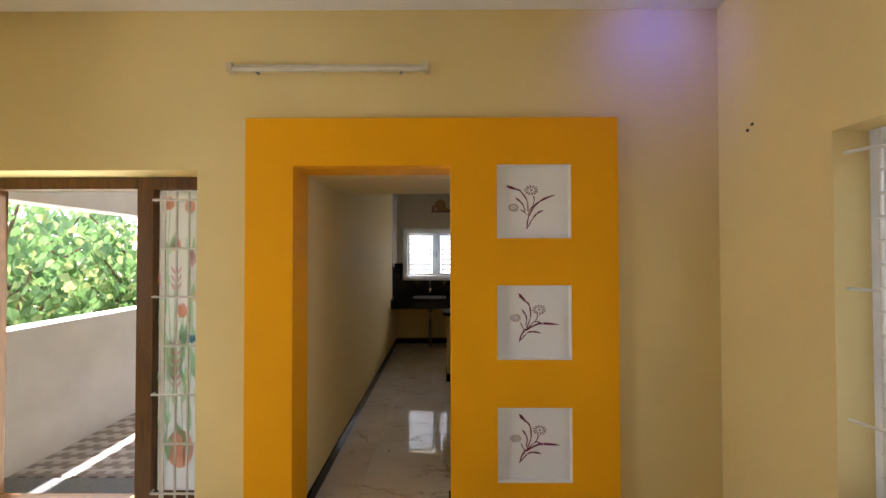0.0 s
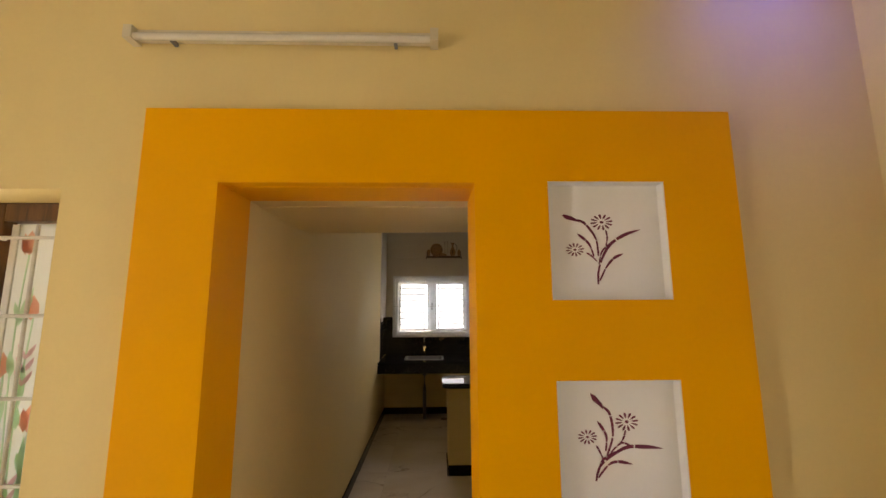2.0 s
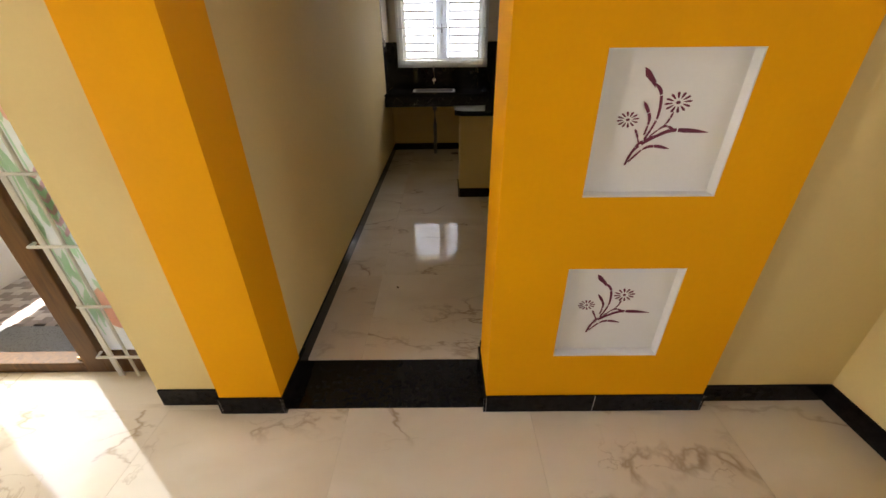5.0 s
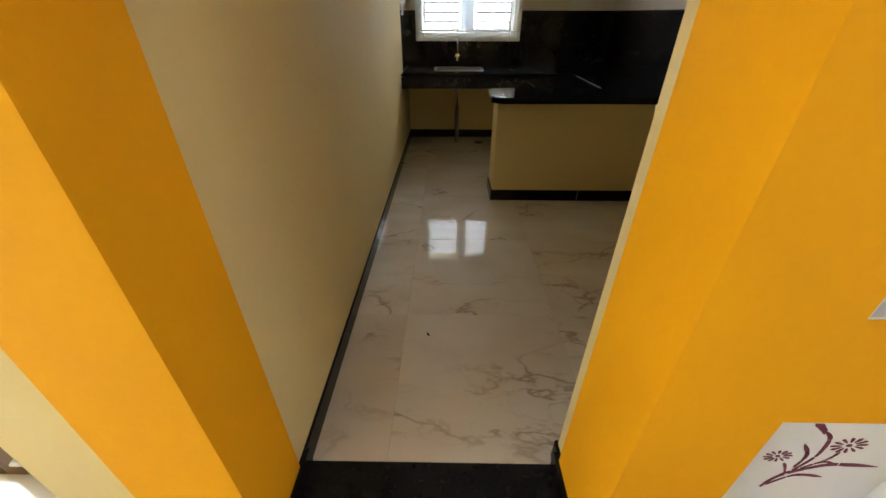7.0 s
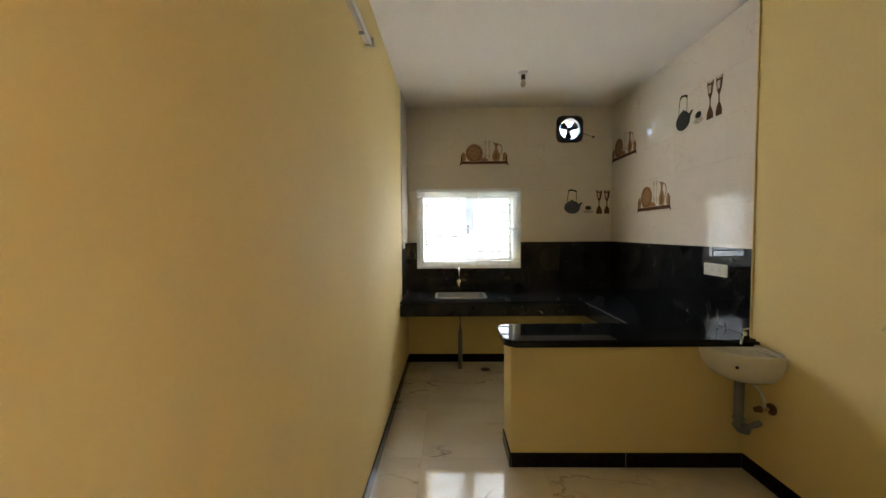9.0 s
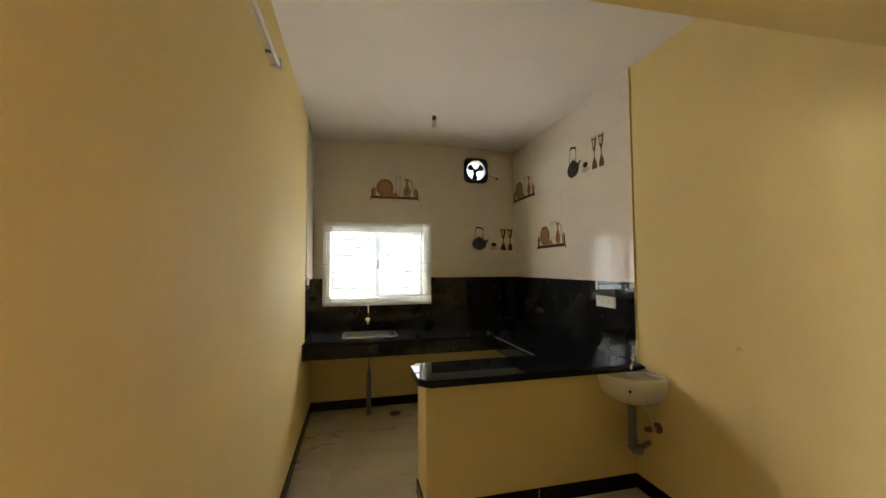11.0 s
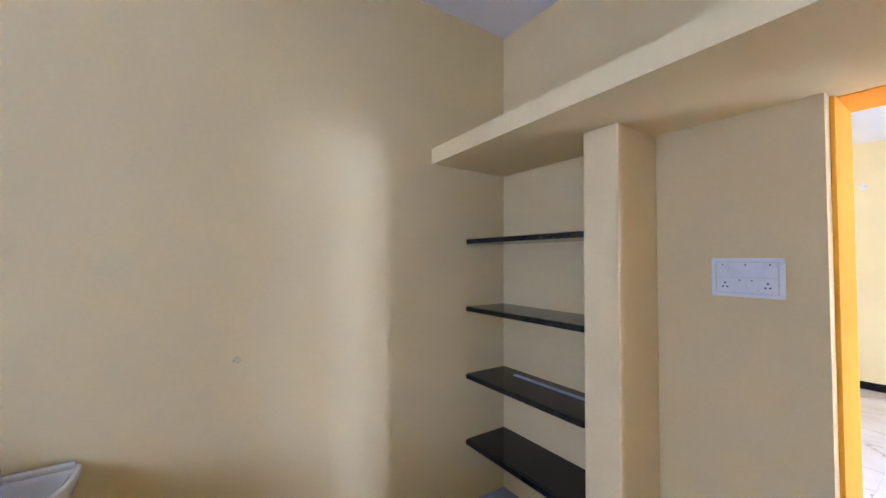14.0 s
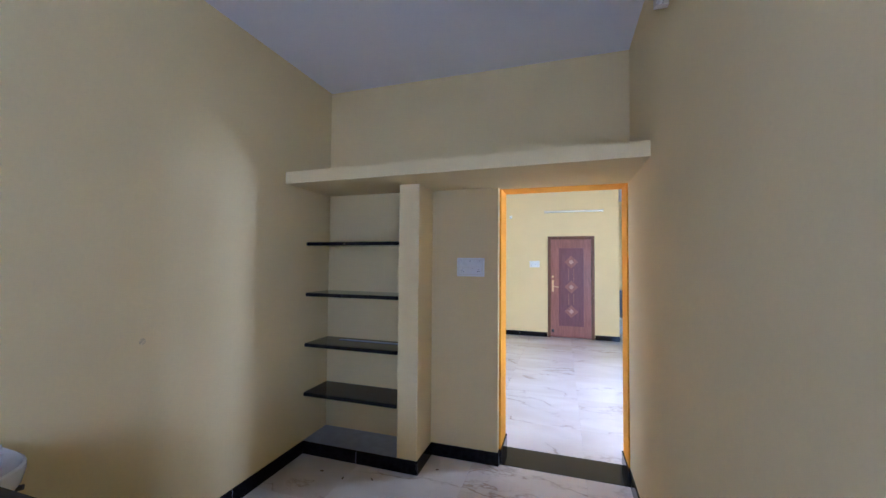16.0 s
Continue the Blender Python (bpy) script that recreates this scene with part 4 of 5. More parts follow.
rnd = random.Random(4)
bm_g, bm_r, bm_p, bm_b = bmesh.new(), bmesh.new(), bmesh.new(), bmesh.new()
for u0, v0, v1 in ((-1.685, 0.2, 1.4), (-1.645, 0.25, 1.88), (-1.60, 0.6, 1.62), (-1.555, 0.25, 1.2), (-1.51, 0.30, 1.86), (-1.465, 0.5, 1.30)):
    line = [(u0 + 0.012 * math.sin(v * 5 + u0 * 40), v) for v in np.linspace(v0, v1, 12)]
    prism(bm_g, [(u - 0.003, v) for u, v in line] + [(u + 0.003, v) for u, v in line[::-1]], MS, 0.0, 0.001)
    for k in range(11):
        v = rnd.uniform(v0, v1 - 0.15)
        petal(bm_g, u0, v, rnd.uniform(0.025, 0.045), rnd.uniform(0.08, 0.18), rnd.uniform(-0.045, 0.045))
    petal(bm_r, u0, v1 - 0.02, 0.07, 0.10)
    petal(bm_r, u0 - 0.015, v1 - 0.02, 0.04, 0.09, -0.01)
for v in (1.45, 1.40, 1.35, 0.98, 0.93, 0.88, 0.83, 0.78, 0.73):
    petal(bm_p, -1.60, v, 0.025, 0.06, 0.035)
    petal(bm_p, -1.60, v, 0.025, 0.06, -0.035)
for a in range(7):
    petal(bm_b, -1.50, 1.02, 0.022, 0.06, -0.05 + a * 0.017)
petal(bm_p, -1.50, 1.50, 0.06, 0.12)
prism(bm_r, [(-1.57 + 0.085 * math.cos(a), 0.36 + 0.12 * math.sin(a)) for a in (2 * math.pi * k / 20 for k in range(20))], MS, 0.0, 0.001)
for b, mt, nm in ((bm_g, FILM_GREEN, "green_print"), (bm_r, FILM_RED, "orange_print"), (bm_p, FILM_PINK, "pink_print"), (bm_b, FILM_BLUE, "blue_print")):
    part(nm, b, mt, dr)
grill = thing("side_grill", (-1.56, 2.215, 0.0), "white enamelled steel grill in front of the side light", "grill")
part("flat_upright", bmb(-0.083, -0.057, -0.004, 0.004, 0.0, 1.97, bevel=0.001), GRILL, grill)
for x in (0.012, 0.087, 0.140):
    part("upright", rod(bmesh.new(), (x, 0, 0.0), (x, 0, 1.97), 0.0065, 8), GRILL, grill)
for k in range(7):
    z = 0.13 + 0.298 * k
    part("rail", pipe(bmesh.new(), [(-0.14, 0.03, z), (-0.132, -0.006, z), (0.152, -0.006, z)] if k % 2 == 0 else [(-0.08, -0.006, z), (0.04, -0.006, z), (0.152, -0.006, z)], 0.007, 8), GRILL, grill)

# ---- hall windows ----


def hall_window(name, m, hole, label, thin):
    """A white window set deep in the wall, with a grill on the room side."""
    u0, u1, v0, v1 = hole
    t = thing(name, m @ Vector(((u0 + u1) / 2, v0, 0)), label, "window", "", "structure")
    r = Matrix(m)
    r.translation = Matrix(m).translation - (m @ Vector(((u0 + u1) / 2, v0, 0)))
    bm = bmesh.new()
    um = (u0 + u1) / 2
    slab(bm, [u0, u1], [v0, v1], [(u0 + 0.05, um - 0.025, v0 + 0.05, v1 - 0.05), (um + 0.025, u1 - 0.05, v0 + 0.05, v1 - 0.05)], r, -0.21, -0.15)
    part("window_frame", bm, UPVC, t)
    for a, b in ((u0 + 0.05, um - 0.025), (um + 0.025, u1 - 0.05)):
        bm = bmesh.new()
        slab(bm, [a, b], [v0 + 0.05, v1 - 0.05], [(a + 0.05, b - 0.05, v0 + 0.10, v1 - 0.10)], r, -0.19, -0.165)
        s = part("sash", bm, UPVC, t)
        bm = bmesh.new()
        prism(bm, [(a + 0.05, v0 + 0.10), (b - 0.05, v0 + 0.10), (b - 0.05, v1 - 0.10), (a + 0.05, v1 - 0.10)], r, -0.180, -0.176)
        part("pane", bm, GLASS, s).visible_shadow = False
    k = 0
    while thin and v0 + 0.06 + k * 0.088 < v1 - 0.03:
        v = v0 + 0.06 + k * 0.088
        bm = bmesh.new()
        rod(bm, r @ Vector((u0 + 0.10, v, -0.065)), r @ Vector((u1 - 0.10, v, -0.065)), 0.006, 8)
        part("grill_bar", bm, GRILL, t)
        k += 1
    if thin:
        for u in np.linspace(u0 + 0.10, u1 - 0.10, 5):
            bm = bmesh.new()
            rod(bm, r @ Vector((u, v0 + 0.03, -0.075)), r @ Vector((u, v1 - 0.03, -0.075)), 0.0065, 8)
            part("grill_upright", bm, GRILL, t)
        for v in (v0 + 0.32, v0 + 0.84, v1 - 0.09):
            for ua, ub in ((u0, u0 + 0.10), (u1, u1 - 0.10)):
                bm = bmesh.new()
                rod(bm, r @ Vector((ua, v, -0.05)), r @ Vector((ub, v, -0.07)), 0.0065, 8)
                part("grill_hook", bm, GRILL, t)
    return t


hall_window("window_2", on_east(HALL_E), EWIN, "white framed hall window with white steel grill", True)
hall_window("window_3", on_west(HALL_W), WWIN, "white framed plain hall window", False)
for dy, dz in ((0, 0), (0.03, 0.022)):
    h = thing("wall_plug", (HALL_E, 1.845 - dy, 2.215 + dz), "small dark wall plug hole in cream paint", "wall plug", "wall plugs")
    part("plug", rod(bmesh.new(), (0.004, 0, 0), (-0.004, 0, 0), 0.008, 10), DARK_PLASTIC, h)

# coloured ceiling spot near the corner
spot = thing("ceiling_spotlight", (1.28, 1.62, TOP), "small round ceiling spotlight with violet light", "spotlight")
part("ring", lathe(bmesh.new(), [(0.05, 0.0), (0.05, -0.006), (0.038, -0.012), (0.036, -0.004)], 20), PLASTIC, spot, smooth=True)
spot_lamp = new("spot_lamp", bpy.data.lights.new("spot_lamp", "SPOT"))
spot_lamp.data.energy, spot_lamp.data.color, spot_lamp.data.spot_size, spot_lamp.data.spot_blend, spot_lamp.data.shadow_soft_size = 3.2, (0.09, 0.11, 1.0), radians(125), 1.0, 0.05
spot_lamp.matrix_world = look((1.28, 1.62, TOP - 0.02), (1.30, 2.05, 2.74))

# ---- far end of the hall ----
door = thing("door_2", (-0.471, HALL_S, 0), "closed maroon brown door with carved diamond panel and brass handle", "door", "", "structure")
part("jamb", bmb(0.384, 0.444, -0.10, 0.012, 0, 2.04, bevel=0.004), TEAK, door)
part("jamb", bmb(-0.444, -0.384, -0.10, 0.012, 0, 2.04, bevel=0.004), TEAK, door)
part("head", bmb(-0.384, 0.384, -0.10, 0.012, 1.98, 2.04, bevel=0.004), TEAK, door)
leaf = part("leaf", bmb(-0.384, 0.384, -0.06, -0.02, 0.012, 1.98), DOOR_WOOD, door)
part("panel", bmb(-0.245, 0.225, -0.02, -0.012, 0.24, 1.80, bevel=0.004), DOOR_PANEL, leaf)
MD = on_south(-0.012, 0, 0)
for v in (0.53, 1.02, 1.52):
    bm = bmesh.new()
    for s0, s1 in ((0.13, 0.11), (0.08, 0.045)):
        prism(bm, [(0.01 - s0, v), (0.01, v - s0), (0.01 + s0, v), (0.01, v + s0), (0.01, v + s1), (0.01 + s1, v), (0.01, v - s1), (0.01 - s1, v)][:4], MD, 0.0, 0.003 if s0 > 0.1 else 0.007)
    part("diamond", bm, DOOR_WOOD, leaf)
    bm = bmesh.new()
    prism(bm, [(0.01 - 0.05, v), (0.01, v - 0.05), (0.01 + 0.05, v), (0.01, v + 0.05)], MD, 0.0, 0.011)
    part("inlay", bm, INLAY, leaf)
for v0, v1 in ((0.66, 0.89), (1.15, 1.39)):
    for u in (-0.045, 0.05):
        bm = bmesh.new()
        prism(bm, [(u, v0), (u + 0.015, v0), (u + 0.015, v1), (u, v1)], MD, 0.0, 0.004)
        part("bead", bm, DOOR_WOOD, leaf)
part("handle_plate", bmb(0.325, 0.365, -0.02, -0.012, 0.92, 1.15, bevel=0.004), BRASS, leaf)
part("lever", pipe(bmesh.new(), [(0.345, -0.012, 1.02), (0.345, 0.03, 1.02), (0.32, 0.035, 1.02), (0.23, 0.035, 1.015)], 0.009, 10), BRASS, leaf, smooth=True)
part("knob", rod(bmesh.new(), (0.345, -0.012, 1.22), (0.345, 0.012, 1.22), 0.022, 14), BRASS, leaf, smooth=True)
part("bolt", bmb(0.32, 0.37, -0.02, -0.004, 0.10, 0.16, bevel=0.003), DARK_PLASTIC, leaf)
holder = thing("wall_lamp_holder", (0.72, HALL_S, 2.46), "small white lamp holder on the cream wall", "lamp holder")
part("cup", rod(bmesh.new(), (0, 0, 0), (0, 0.05, -0.03), 0.03, 14, 0.022), PLASTIC, holder, smooth=True)

counter = thing("low_counter", (-1.75, -4.35, 0), "dark low counter at the end of the passage", "counter")
part("body", bmb(-0.75, 0.38, -0.30, 0.30, 0, 0.86), DARK_PLASTIC, counter)
part("top", bmb(-0.78, 0.39, -0.31, 0.33, 0.86, 0.90, bevel=0.006), GRANITE, counter)
bucket = thing("bucket", (-1.56, -3.72, 0), "white plastic bucket on the floor of the passage", "bucket")
part("pail", lathe(bmesh.new(), [(0.105, 0), (0.115, 0.02), (0.145, 0.30), (0.152, 0.30), (0.152, 0.315), (0.138, 0.315), (0.108, 0.03)], 24), BUCKET, bucket, smooth=True)
part("bail", pipe(bmesh.new(), [(0.15 * math.cos(a), 0.04 * math.sin(a) + 0.10 * math.sin(a), 0.30 - 0.12 * math.sin(a)) for a in np.linspace(0, math.pi, 10)], 0.004, 6), STEEL, bucket)

# ---- veranda and garden ----
structure("ground", bmb(-400, 400, -400, 400, -0.8, -0.5), SOIL, "dry brown soil around the house", "ground")
pave = structure("veranda_floor", bmb(-3.25, -0.98, 2.33, 8.6, -0.5, -0.036), GROUT, "veranda floor of brown and pale interlocking tiles", "veranda floor")
structure("veranda_step", bmb(-3.05, -1.0, 2.335, 2.60, -0.036, -0.004, bevel=0.004), GREY_GRANITE, "grey granite strip at the veranda doorway", "step")
bm = bmesh.new()
structure("parapet", bmb(-3.25, -3.05, 2.33, 8.6, -0.5, 1.033, bevel=0.006), EXTERIOR, "white painted veranda parapet wall", "parapet")
structure("parapet_end", bmb(-3.05, -0.98, 8.4, 8.6, -0.5, 1.033), EXTERIOR, "white painted veranda parapet wall", "parapet")
structure("veranda_beam", bmb(-3.30, -3.05, 2.33, 8.6, 1.985, 2.55, bevel=0.004), EXTERIOR, "white painted beam of the veranda roof", "beam")
structure("veranda_roof", bmb(-3.30, -0.98, 2.33, 8.6, 2.55, 2.68), EXTERIOR, "white painted flat veranda roof", "roof")


def leaf_mesh(bm, p, size, q):
    """A broad pointed leaf folded along its rib."""
    a = [bm.verts.new(p + q @ (Vector(c) * size)) for c in ((0, 0, 0), (0.36, 0.30, 0.10), (0.34, 0.62, 0.10), (0, 1.0, -0.05), (-0.34, 0.62, 0.10), (-0.36, 0.30, 0.10), (0, 0.5, 0))]
    for f in ((0, 1, 6), (1, 2, 6), (2, 3, 6), (3, 4, 6), (4, 5, 6), (5, 0, 6)):
        bm.faces.new([a[k] for k in f])


def tree(loc, height, spread, count, seed, label):
    r = random.Random(seed)
    t = thing("tree", loc, label, "tree", "garden trees")
    bm = bmesh.new()
    limbs = []
    pts = [Vector((0.06 * math.sin(k), 0.05 * math.cos(2 * k), height * 0.55 * k / 6)) for k in range(7)]
    for k in range(6):
        rod(bm, pts[k], pts[k + 1] + Vector((0, 0, 0.02)), 0.10 - 0.011 * k, 10, 0.10 - 0.011 * (k + 1))
    for k in range(14):
        base = pts[2 + k % 5]
        a = k * 2.4
        end = base + Vector((math.cos(a) * spread * r.uniform(0.5, 0.95), math.sin(a) * spread * r.uniform(0.5, 0.95), height * r.uniform(0.05, 0.40)))
        rod(bm, base, end, 0.035, 7, 0.010)
        limbs.append((base, end))
    part("trunk", bm, BARK, t, "rough brown trunk and limbs")
    for name, mat, n in (("crown", LEAF, count), ("young_leaves", LEAF_LIGHT, count // 3)):
        verts = bmesh.new()
        for k in range(n):
            b, e = r.choice(limbs)
            p = b.lerp(e, r.uniform(0.25, 1.1)) + Vector([r.gauss(0, spread * 0.22) for _ in range(3)])
            q = Euler((r.uniform(-2.4, -0.9), r.uniform(-0.6, 0.6), r.uniform(0, 6.28))).to_quaternion()
            leaf_mesh(verts, p, r.uniform(0.09, 0.17), q)
        me = bpy.data.meshes.new(name)
        verts.to_mesh(me)
        verts.free()
        me.materials.append(mat)
        ob = new(name, me)
        ob.parent = t
        tagged(ob, "broad green leaves" if mat is LEAF else "yellow-green young leaves", "", "", "stuff")
    return t


tree((-5.2, 4.3, -0.5), 3.4, 1.25, 1500, 1, "broad-leaved green garden tree beyond the parapet")
tree((-4.7, 5.9, -0.5), 3.2, 1.2, 1500, 2, "broad-leaved green garden tree beyond the parapet")
tree((-7.2, 6.8, -0.5), 4.2, 1.7, 1500, 3, "broad-leaved green garden tree beyond the parapet")

structure("compound_wall", bmb(-0.9, 6.0, 8.9, 9.1, -0.5, 2.6), EXTERIOR, "pale painted compound wall behind the house", "compound wall")

# ---- tiles ----


def tile_mesh(name, w, d, t, material, bevel=0.0015):
    return mesh_of(name, bmb(0, w, 0, d, 0, t, bevel=bevel), material)


TS = 0.80
for gx in range(-4, 3):
    for gy in range(-6, 9):
        x0, y0 = gx * TS + 0.33, gy * TS - 0.10
        x1, y1 = x0 + TS - 0.0008, y0 + TS - 0.0008
        for rx0, rx1, ry0, ry1 in ((HALL_W, HALL_E, -4.67, 2.017), (HALL_W, OP_W - 0.001, 2.017, 2.05), (OP_E + 0.001, HALL_E, 2.017, 2.05), (DOOR_W, DOOR_E, 2.05, 2.24), (KIT_W, KIT_E, 2.306, KIT_N)):
            a, b, c, d = max(x0, rx0), min(x1, rx1), max(y0, ry0), min(y1, ry1)
            if b - a > 0.02 and d - c > 0.02:
                part("floor_tile", bmb(a, b, c, d, -0.006, 0.0, bevel=0.0003), FLOOR_TILE, floor)

# decorated wall tiles


def poly_ellipse(cu, cv, ru, rv, n=20, a0=0.0, a1=2 * math.pi):
    return [(cu + ru * math.cos(a0 + (a1 - a0) * k / n), cv + rv * math.sin(a0 + (a1 - a0) * k / n)) for k in range(n)]


def ribbon(bm, m, pts, w):
    for (u0, v0), (u1, v1) in zip(pts, pts[1:]):
        d = Vector((u1 - u0, v1 - v0)).normalized() * w / 2
        prism(bm, [(u0 - d.y - d.x * 0.3, v0 + d.x - d.y * 0.3), (u0 + d.y - d.x * 0.3, v0 - d.x - d.y * 0.3), (u1 + d.y + d.x * 0.3, v1 - d.x + d.y * 0.3), (u1 - d.y + d.x * 0.3, v1 + d.x + d.y * 0.3)], m, 0, 0.0009)


def vessel(bm, m, cu, profile, n0, n1):
    """An upright printed outline, the same on both sides of its axis: (half width, height) pairs."""
    prism(bm, [(cu - w, v) for w, v in profile] + [(cu + w, v) for w, v in profile[::-1]], m, n0, n1)


def decor_shelf(m, parent):
    bm = bmesh.new()
    prism(bm, [(0.02, 0.000), (0.57, 0.000), (0.565, 0.030), (0.03, 0.030)], m, 0, 0.0009)
    for u, s in ((0.03, -1), (0.56, 1)):
        prism(bm, [(u + s * 0.022, -0.015), (u + s * 0.006, -0.012), (u - s * 0.012, 0.03), (u - s * 0.010, 0.09), (u + s * 0.006, 0.10), (u + s * 0.004, 0.04)][::s], m, 0.001, 0.0014)
    part("print_shelf", bm, PRINT_BROWN, parent, "brown printed shelf with brackets")
    bm = bmesh.new()
    for u in (0.055, 0.535):
        vessel(bm, m, u, [(0.018, 0.032), (0.028, 0.06), (0.024, 0.10), (0.010, 0.125)], 0, 0.0008)
    prism(bm, poly_ellipse(0.18, 0.118, 0.100, 0.098, 28), m, 0, 0.0010)
    prism(bm, [(0.23, 0.032), (0.345, 0.032), (0.335, 0.055), (0.30, 0.068), (0.25, 0.075)], m, 0.0011, 0.0016)
    vessel(bm, m, 0.435, [(0.030, 0.032), (0.044, 0.06), (0.046, 0.09), (0.030, 0.13), (0.013, 0.165), (0.016, 0.195), (0.030, 0.225)], 0, 0.0010)
    prism(bm, [(0.405, 0.222), (0.385, 0.238), (0.42, 0.228)], m, 0.0011, 0.0014)
    part("print_pottery", bm, PRINT_TAN, parent, "tan printed plate, bowl and jug")
    bm = bmesh.new()
    outer = poly_ellipse(0.18, 0.118, 0.082, 0.080, 28)
    for k in range(28):
        j = (k + 1) % 28
        inner = [(0.18 + (u - 0.18) * 0.93, 0.118 + (v - 0.118) * 0.93) for u, v in (outer[k], outer[j])]
        prism(bm, [outer[k], outer[j], inner[1], inner[0]], m, 0.001, 0.0016)
    ribbon(bm, m, [(0.452, 0.205), (0.485, 0.205), (0.505, 0.165), (0.495, 0.115), (0.475, 0.09)], 0.007)
    prism(bm, [(0.425, 0.05), (0.44, 0.05), (0.442, 0.12), (0.43, 0.12)], m, 0.001, 0.0016)
    part("print_shading", bm, PRINT_BROWN, parent, "brown printed outlines")
    bm = bmesh.new()
    for u in (0.31, 0.355):
        ribbon(bm, m, [(u, 0.06), (u, 0.20)], 0.009)
        prism(bm, poly_ellipse(u, 0.225, 0.011, 0.030), m, 0, 0.0009)
        prism(bm, poly_ellipse(u, 0.085, 0.015, 0.022), m, 0, 0.0011)
    part("print_spoons", bm, PRINT_PALE, parent, "pale printed spoons")


def decor_kettle(m, parent):
    bm = bmesh.new()
    prism(bm, poly_ellipse(0.118, 0.082, 0.092, 0.068, 26), m, 0, 0.0008)
    prism(bm, [(0.05, 0.12), (0.186, 0.12), (0.15, 0.152), (0.125, 0.158), (0.118, 0.176), (0.108, 0.158), (0.085, 0.152)], m, 0, 0.0009)
    prism(bm, [(0.19, 0.07), (0.222, 0.11), (0.242, 0.128), (0.232, 0.138), (0.205, 0.126), (0.18, 0.11)], m, 0, 0.0010)
    prism(bm, poly_ellipse(0.305, 0.078, 0.034, 0.022, 18), m, 0.001, 0.0013)
    ribbon(bm, m, [(0.075, 0.258), (0.10, 0.272), (0.15, 0.262), (0.168, 0.248)], 0.017)
    part("print_kettle", bm, PRINT_DARK, parent, "black printed kettle")
    bm = bmesh.new()
    ribbon(bm, m, [(0.062, 0.13), (0.066, 0.19), (0.078, 0.258)], 0.007)
    ribbon(bm, m, [(0.162, 0.14), (0.167, 0.19), (0.166, 0.248)], 0.007)
    for u, foot in ((0.43, 0.034), (0.52, 0.030)):
        vessel(bm, m, u, [(foot, 0.012), (foot, 0.045), (0.022, 0.072), (0.006, 0.10), (0.006, 0.145), (0.020, 0.175), (0.029, 0.215), (0.036, 0.265)], 0, 0.0009)
    part("print_goblets", bm, PRINT_BROWN, parent, "brown printed goblets")
    bm = bmesh.new()
    prism(bm, poly_ellipse(0.305, 0.036, 0.060, 0.020), m, 0, 0.0008)
    prism(bm, [(0.262, 0.075), (0.348, 0.075), (0.33, 0.04), (0.28, 0.04)], m, 0, 0.0010)
    for u in (0.43, 0.52):
        vessel(bm, m, u - 0.006, [(0.010, 0.185), (0.014, 0.215), (0.017, 0.238)], 0.001, 0.0014)
        prism(bm, poly_ellipse(u, 0.258, 0.030, 0.007), m, 0.001, 0.0014)
    part("print_cup", bm, PRINT_PALE, parent, "pale printed cup, saucer and rims")


DADO = 1.425
tiling = thing("wall_tiling", (0, 0, 0), "cream decorated wall tiles above a glossy black dado", "wall tiles", "", "structure")


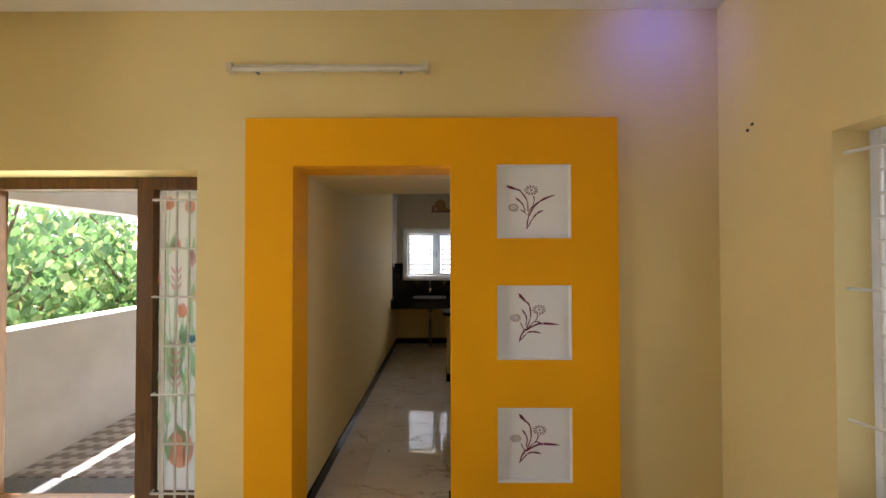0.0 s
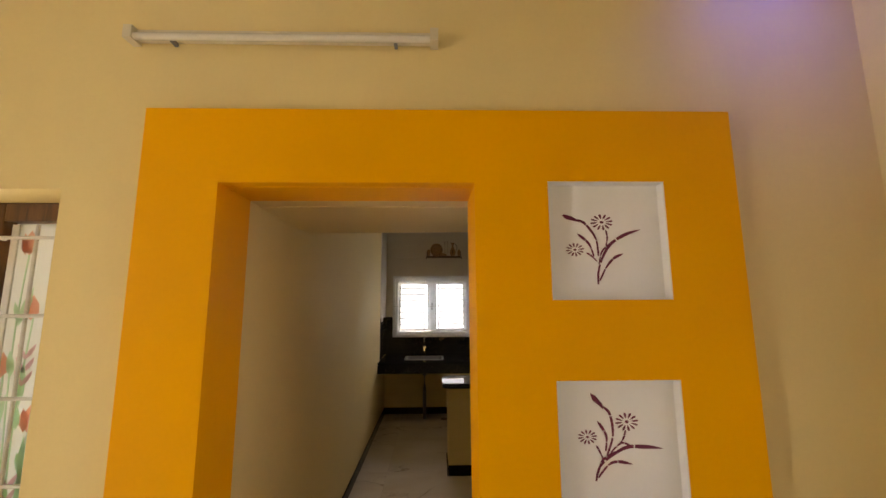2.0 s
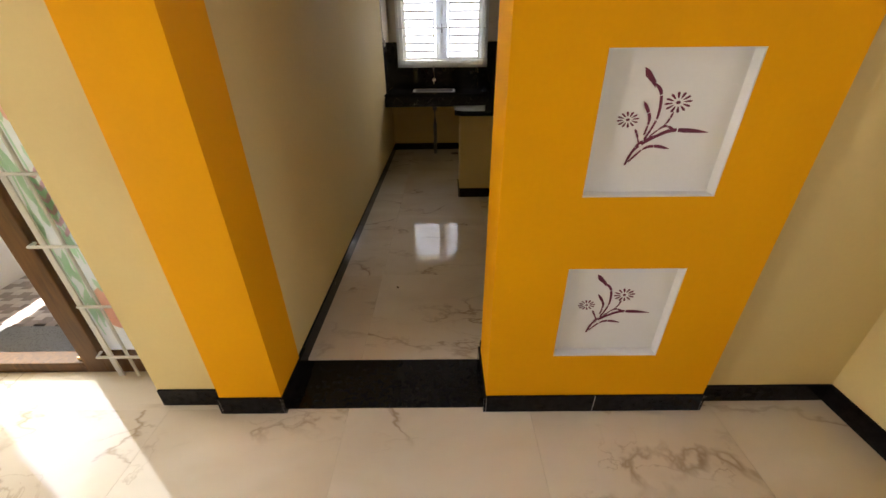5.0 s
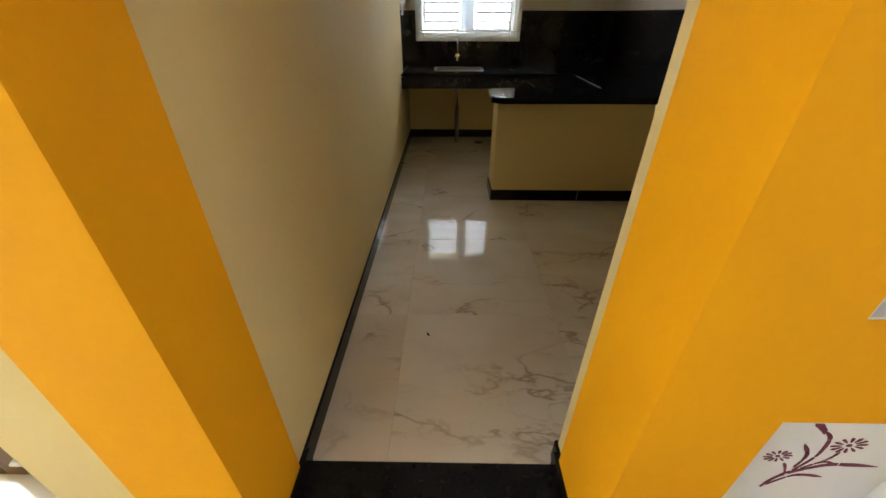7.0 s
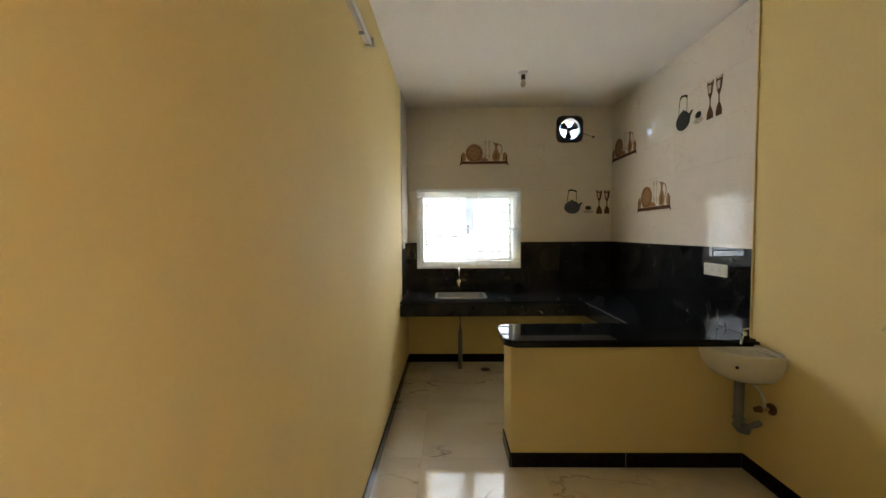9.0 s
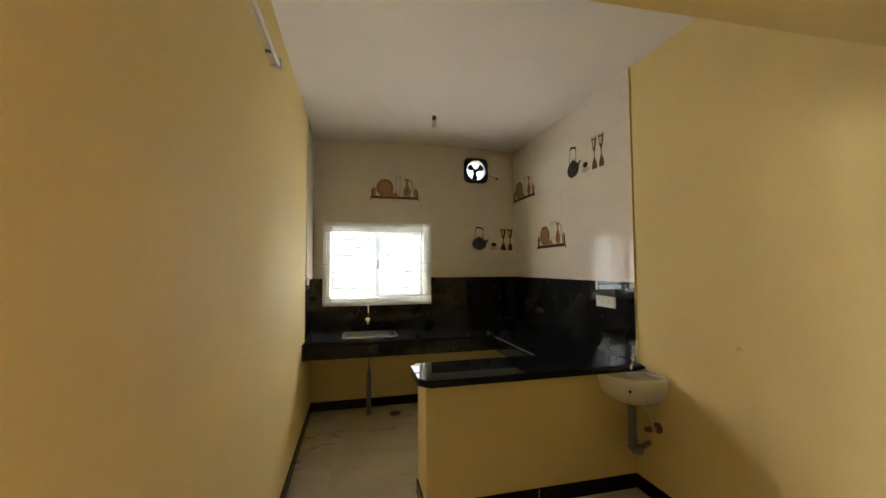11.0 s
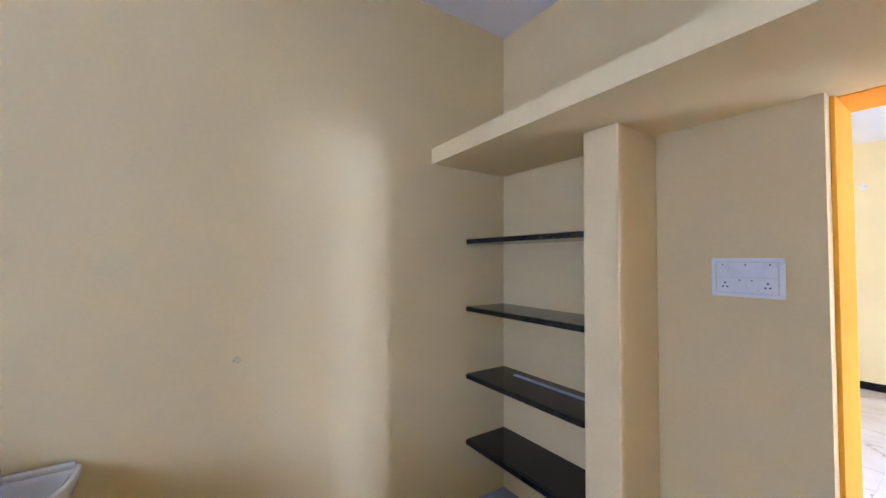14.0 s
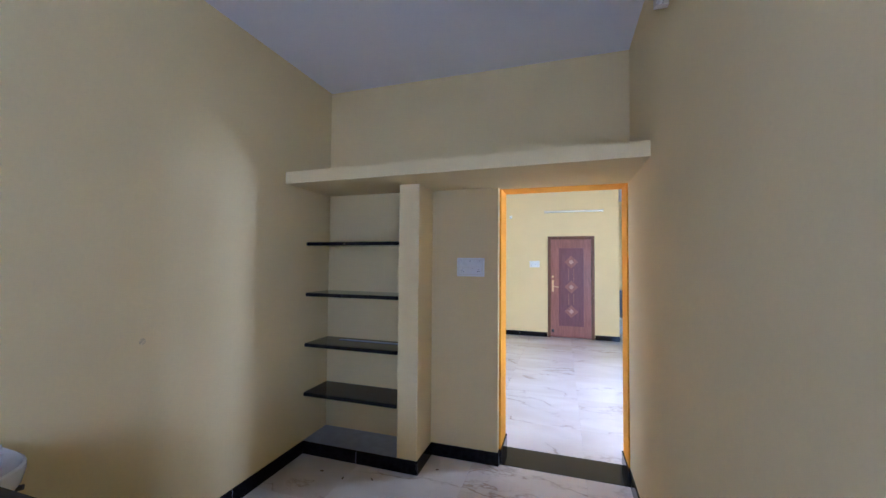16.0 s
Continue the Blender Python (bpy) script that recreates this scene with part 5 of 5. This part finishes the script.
def tile_rows(m, u_cols, decor, holes, tag):
    vs = [(0.866, DADO, BLACK_TILE)] + [(DADO + 0.3 * k, min(DADO + 0.3 * (k + 1), TOP), WALL_TILE) for k in range(6) if DADO + 0.3 * k < TOP - 0.01]
    for j, (v0, v1, mt) in enumerate(vs, 1):
        for i, (u0, u1) in enumerate(u_cols):
            bm = bmesh.new()
            g = 0.0004
            slab(bm, [u0 + g, u1 - g], [v0 + g, v1 - g], holes, m, 0, 0.008)
            if not bm.faces:
                bm.free()
                continue
            t = part("wall_tile", bm, mt, tiling)
            if (i, j) in decor:
                decor[i, j](m @ Matrix.Translation((u0, v0 + 0.01, 0.008)) @ Matrix.Diagonal((1, 1.07, 1, 1)), t)


n_holes = [(-0.645, 0.567, 1.12, 2.05), FAN]
tile_rows(on_north(KIT_N), [(-0.757, -0.15), (-0.15, 0.45), (0.45, 1.05), (1.05, 1.622)], {(1, 5): decor_shelf, (3, 3): decor_kettle}, n_holes, "n")
tile_rows(on_east(KIT_E), [(-6.6, -6.0), (-6.0, -5.4), (-5.4, -4.8), (-4.8, -4.56)], {(0, 5): decor_shelf, (1, 3): decor_shelf, (2, 5): decor_kettle}, [], "e")
tile_rows(on_west(KIT_W), [(6.03, 6.6)], {}, [], "w")
structure("tile_edge_bead", bmb(1.6205, KIT_E, 4.552, 4.56, 0.871, TOP), CREAM, "cream bead along the tile edge", "trim")

# veranda pavers, stepped blocks in bands of two tones, the far rows joined
STEP_BLOCK = [(0, 0), (0.0635, 0), (0.0635, 0.03), (0.1285, 0.03), (0.1285, 0.0935), (0.065, 0.0935), (0.065, 0.0635), (0, 0.0635)]
LYING = Matrix.Translation((0, 0, -0.036))
paver_mesh = [mesh_of("paver", prism(bmesh.new(), STEP_BLOCK, Matrix(), 0.0, 0.02), mt) for mt in (PAVE_BROWN, PAVE_PALE)]
far_bm = [bmesh.new(), bmesh.new()]
near = 0
for j in range(88):
    for i in range(15):
        x, y = -3.047 + 0.13 * i, 2.602 + 0.065 * j
        if near >= 290:
            prism(far_bm[j % 2], [(x + u, y + v) for u, v in STEP_BLOCK], LYING, 0.0, 0.02)
            continue
        p = new("paver", paver_mesh[j % 2])
        p.parent = pave
        p.matrix_basis = pose(x, y, -0.036)
        near += 1
for bm, mt in zip(far_bm, (PAVE_BROWN, PAVE_PALE)):
    tagged(part("paver_rows", bm, mt, pave), kind="stuff")
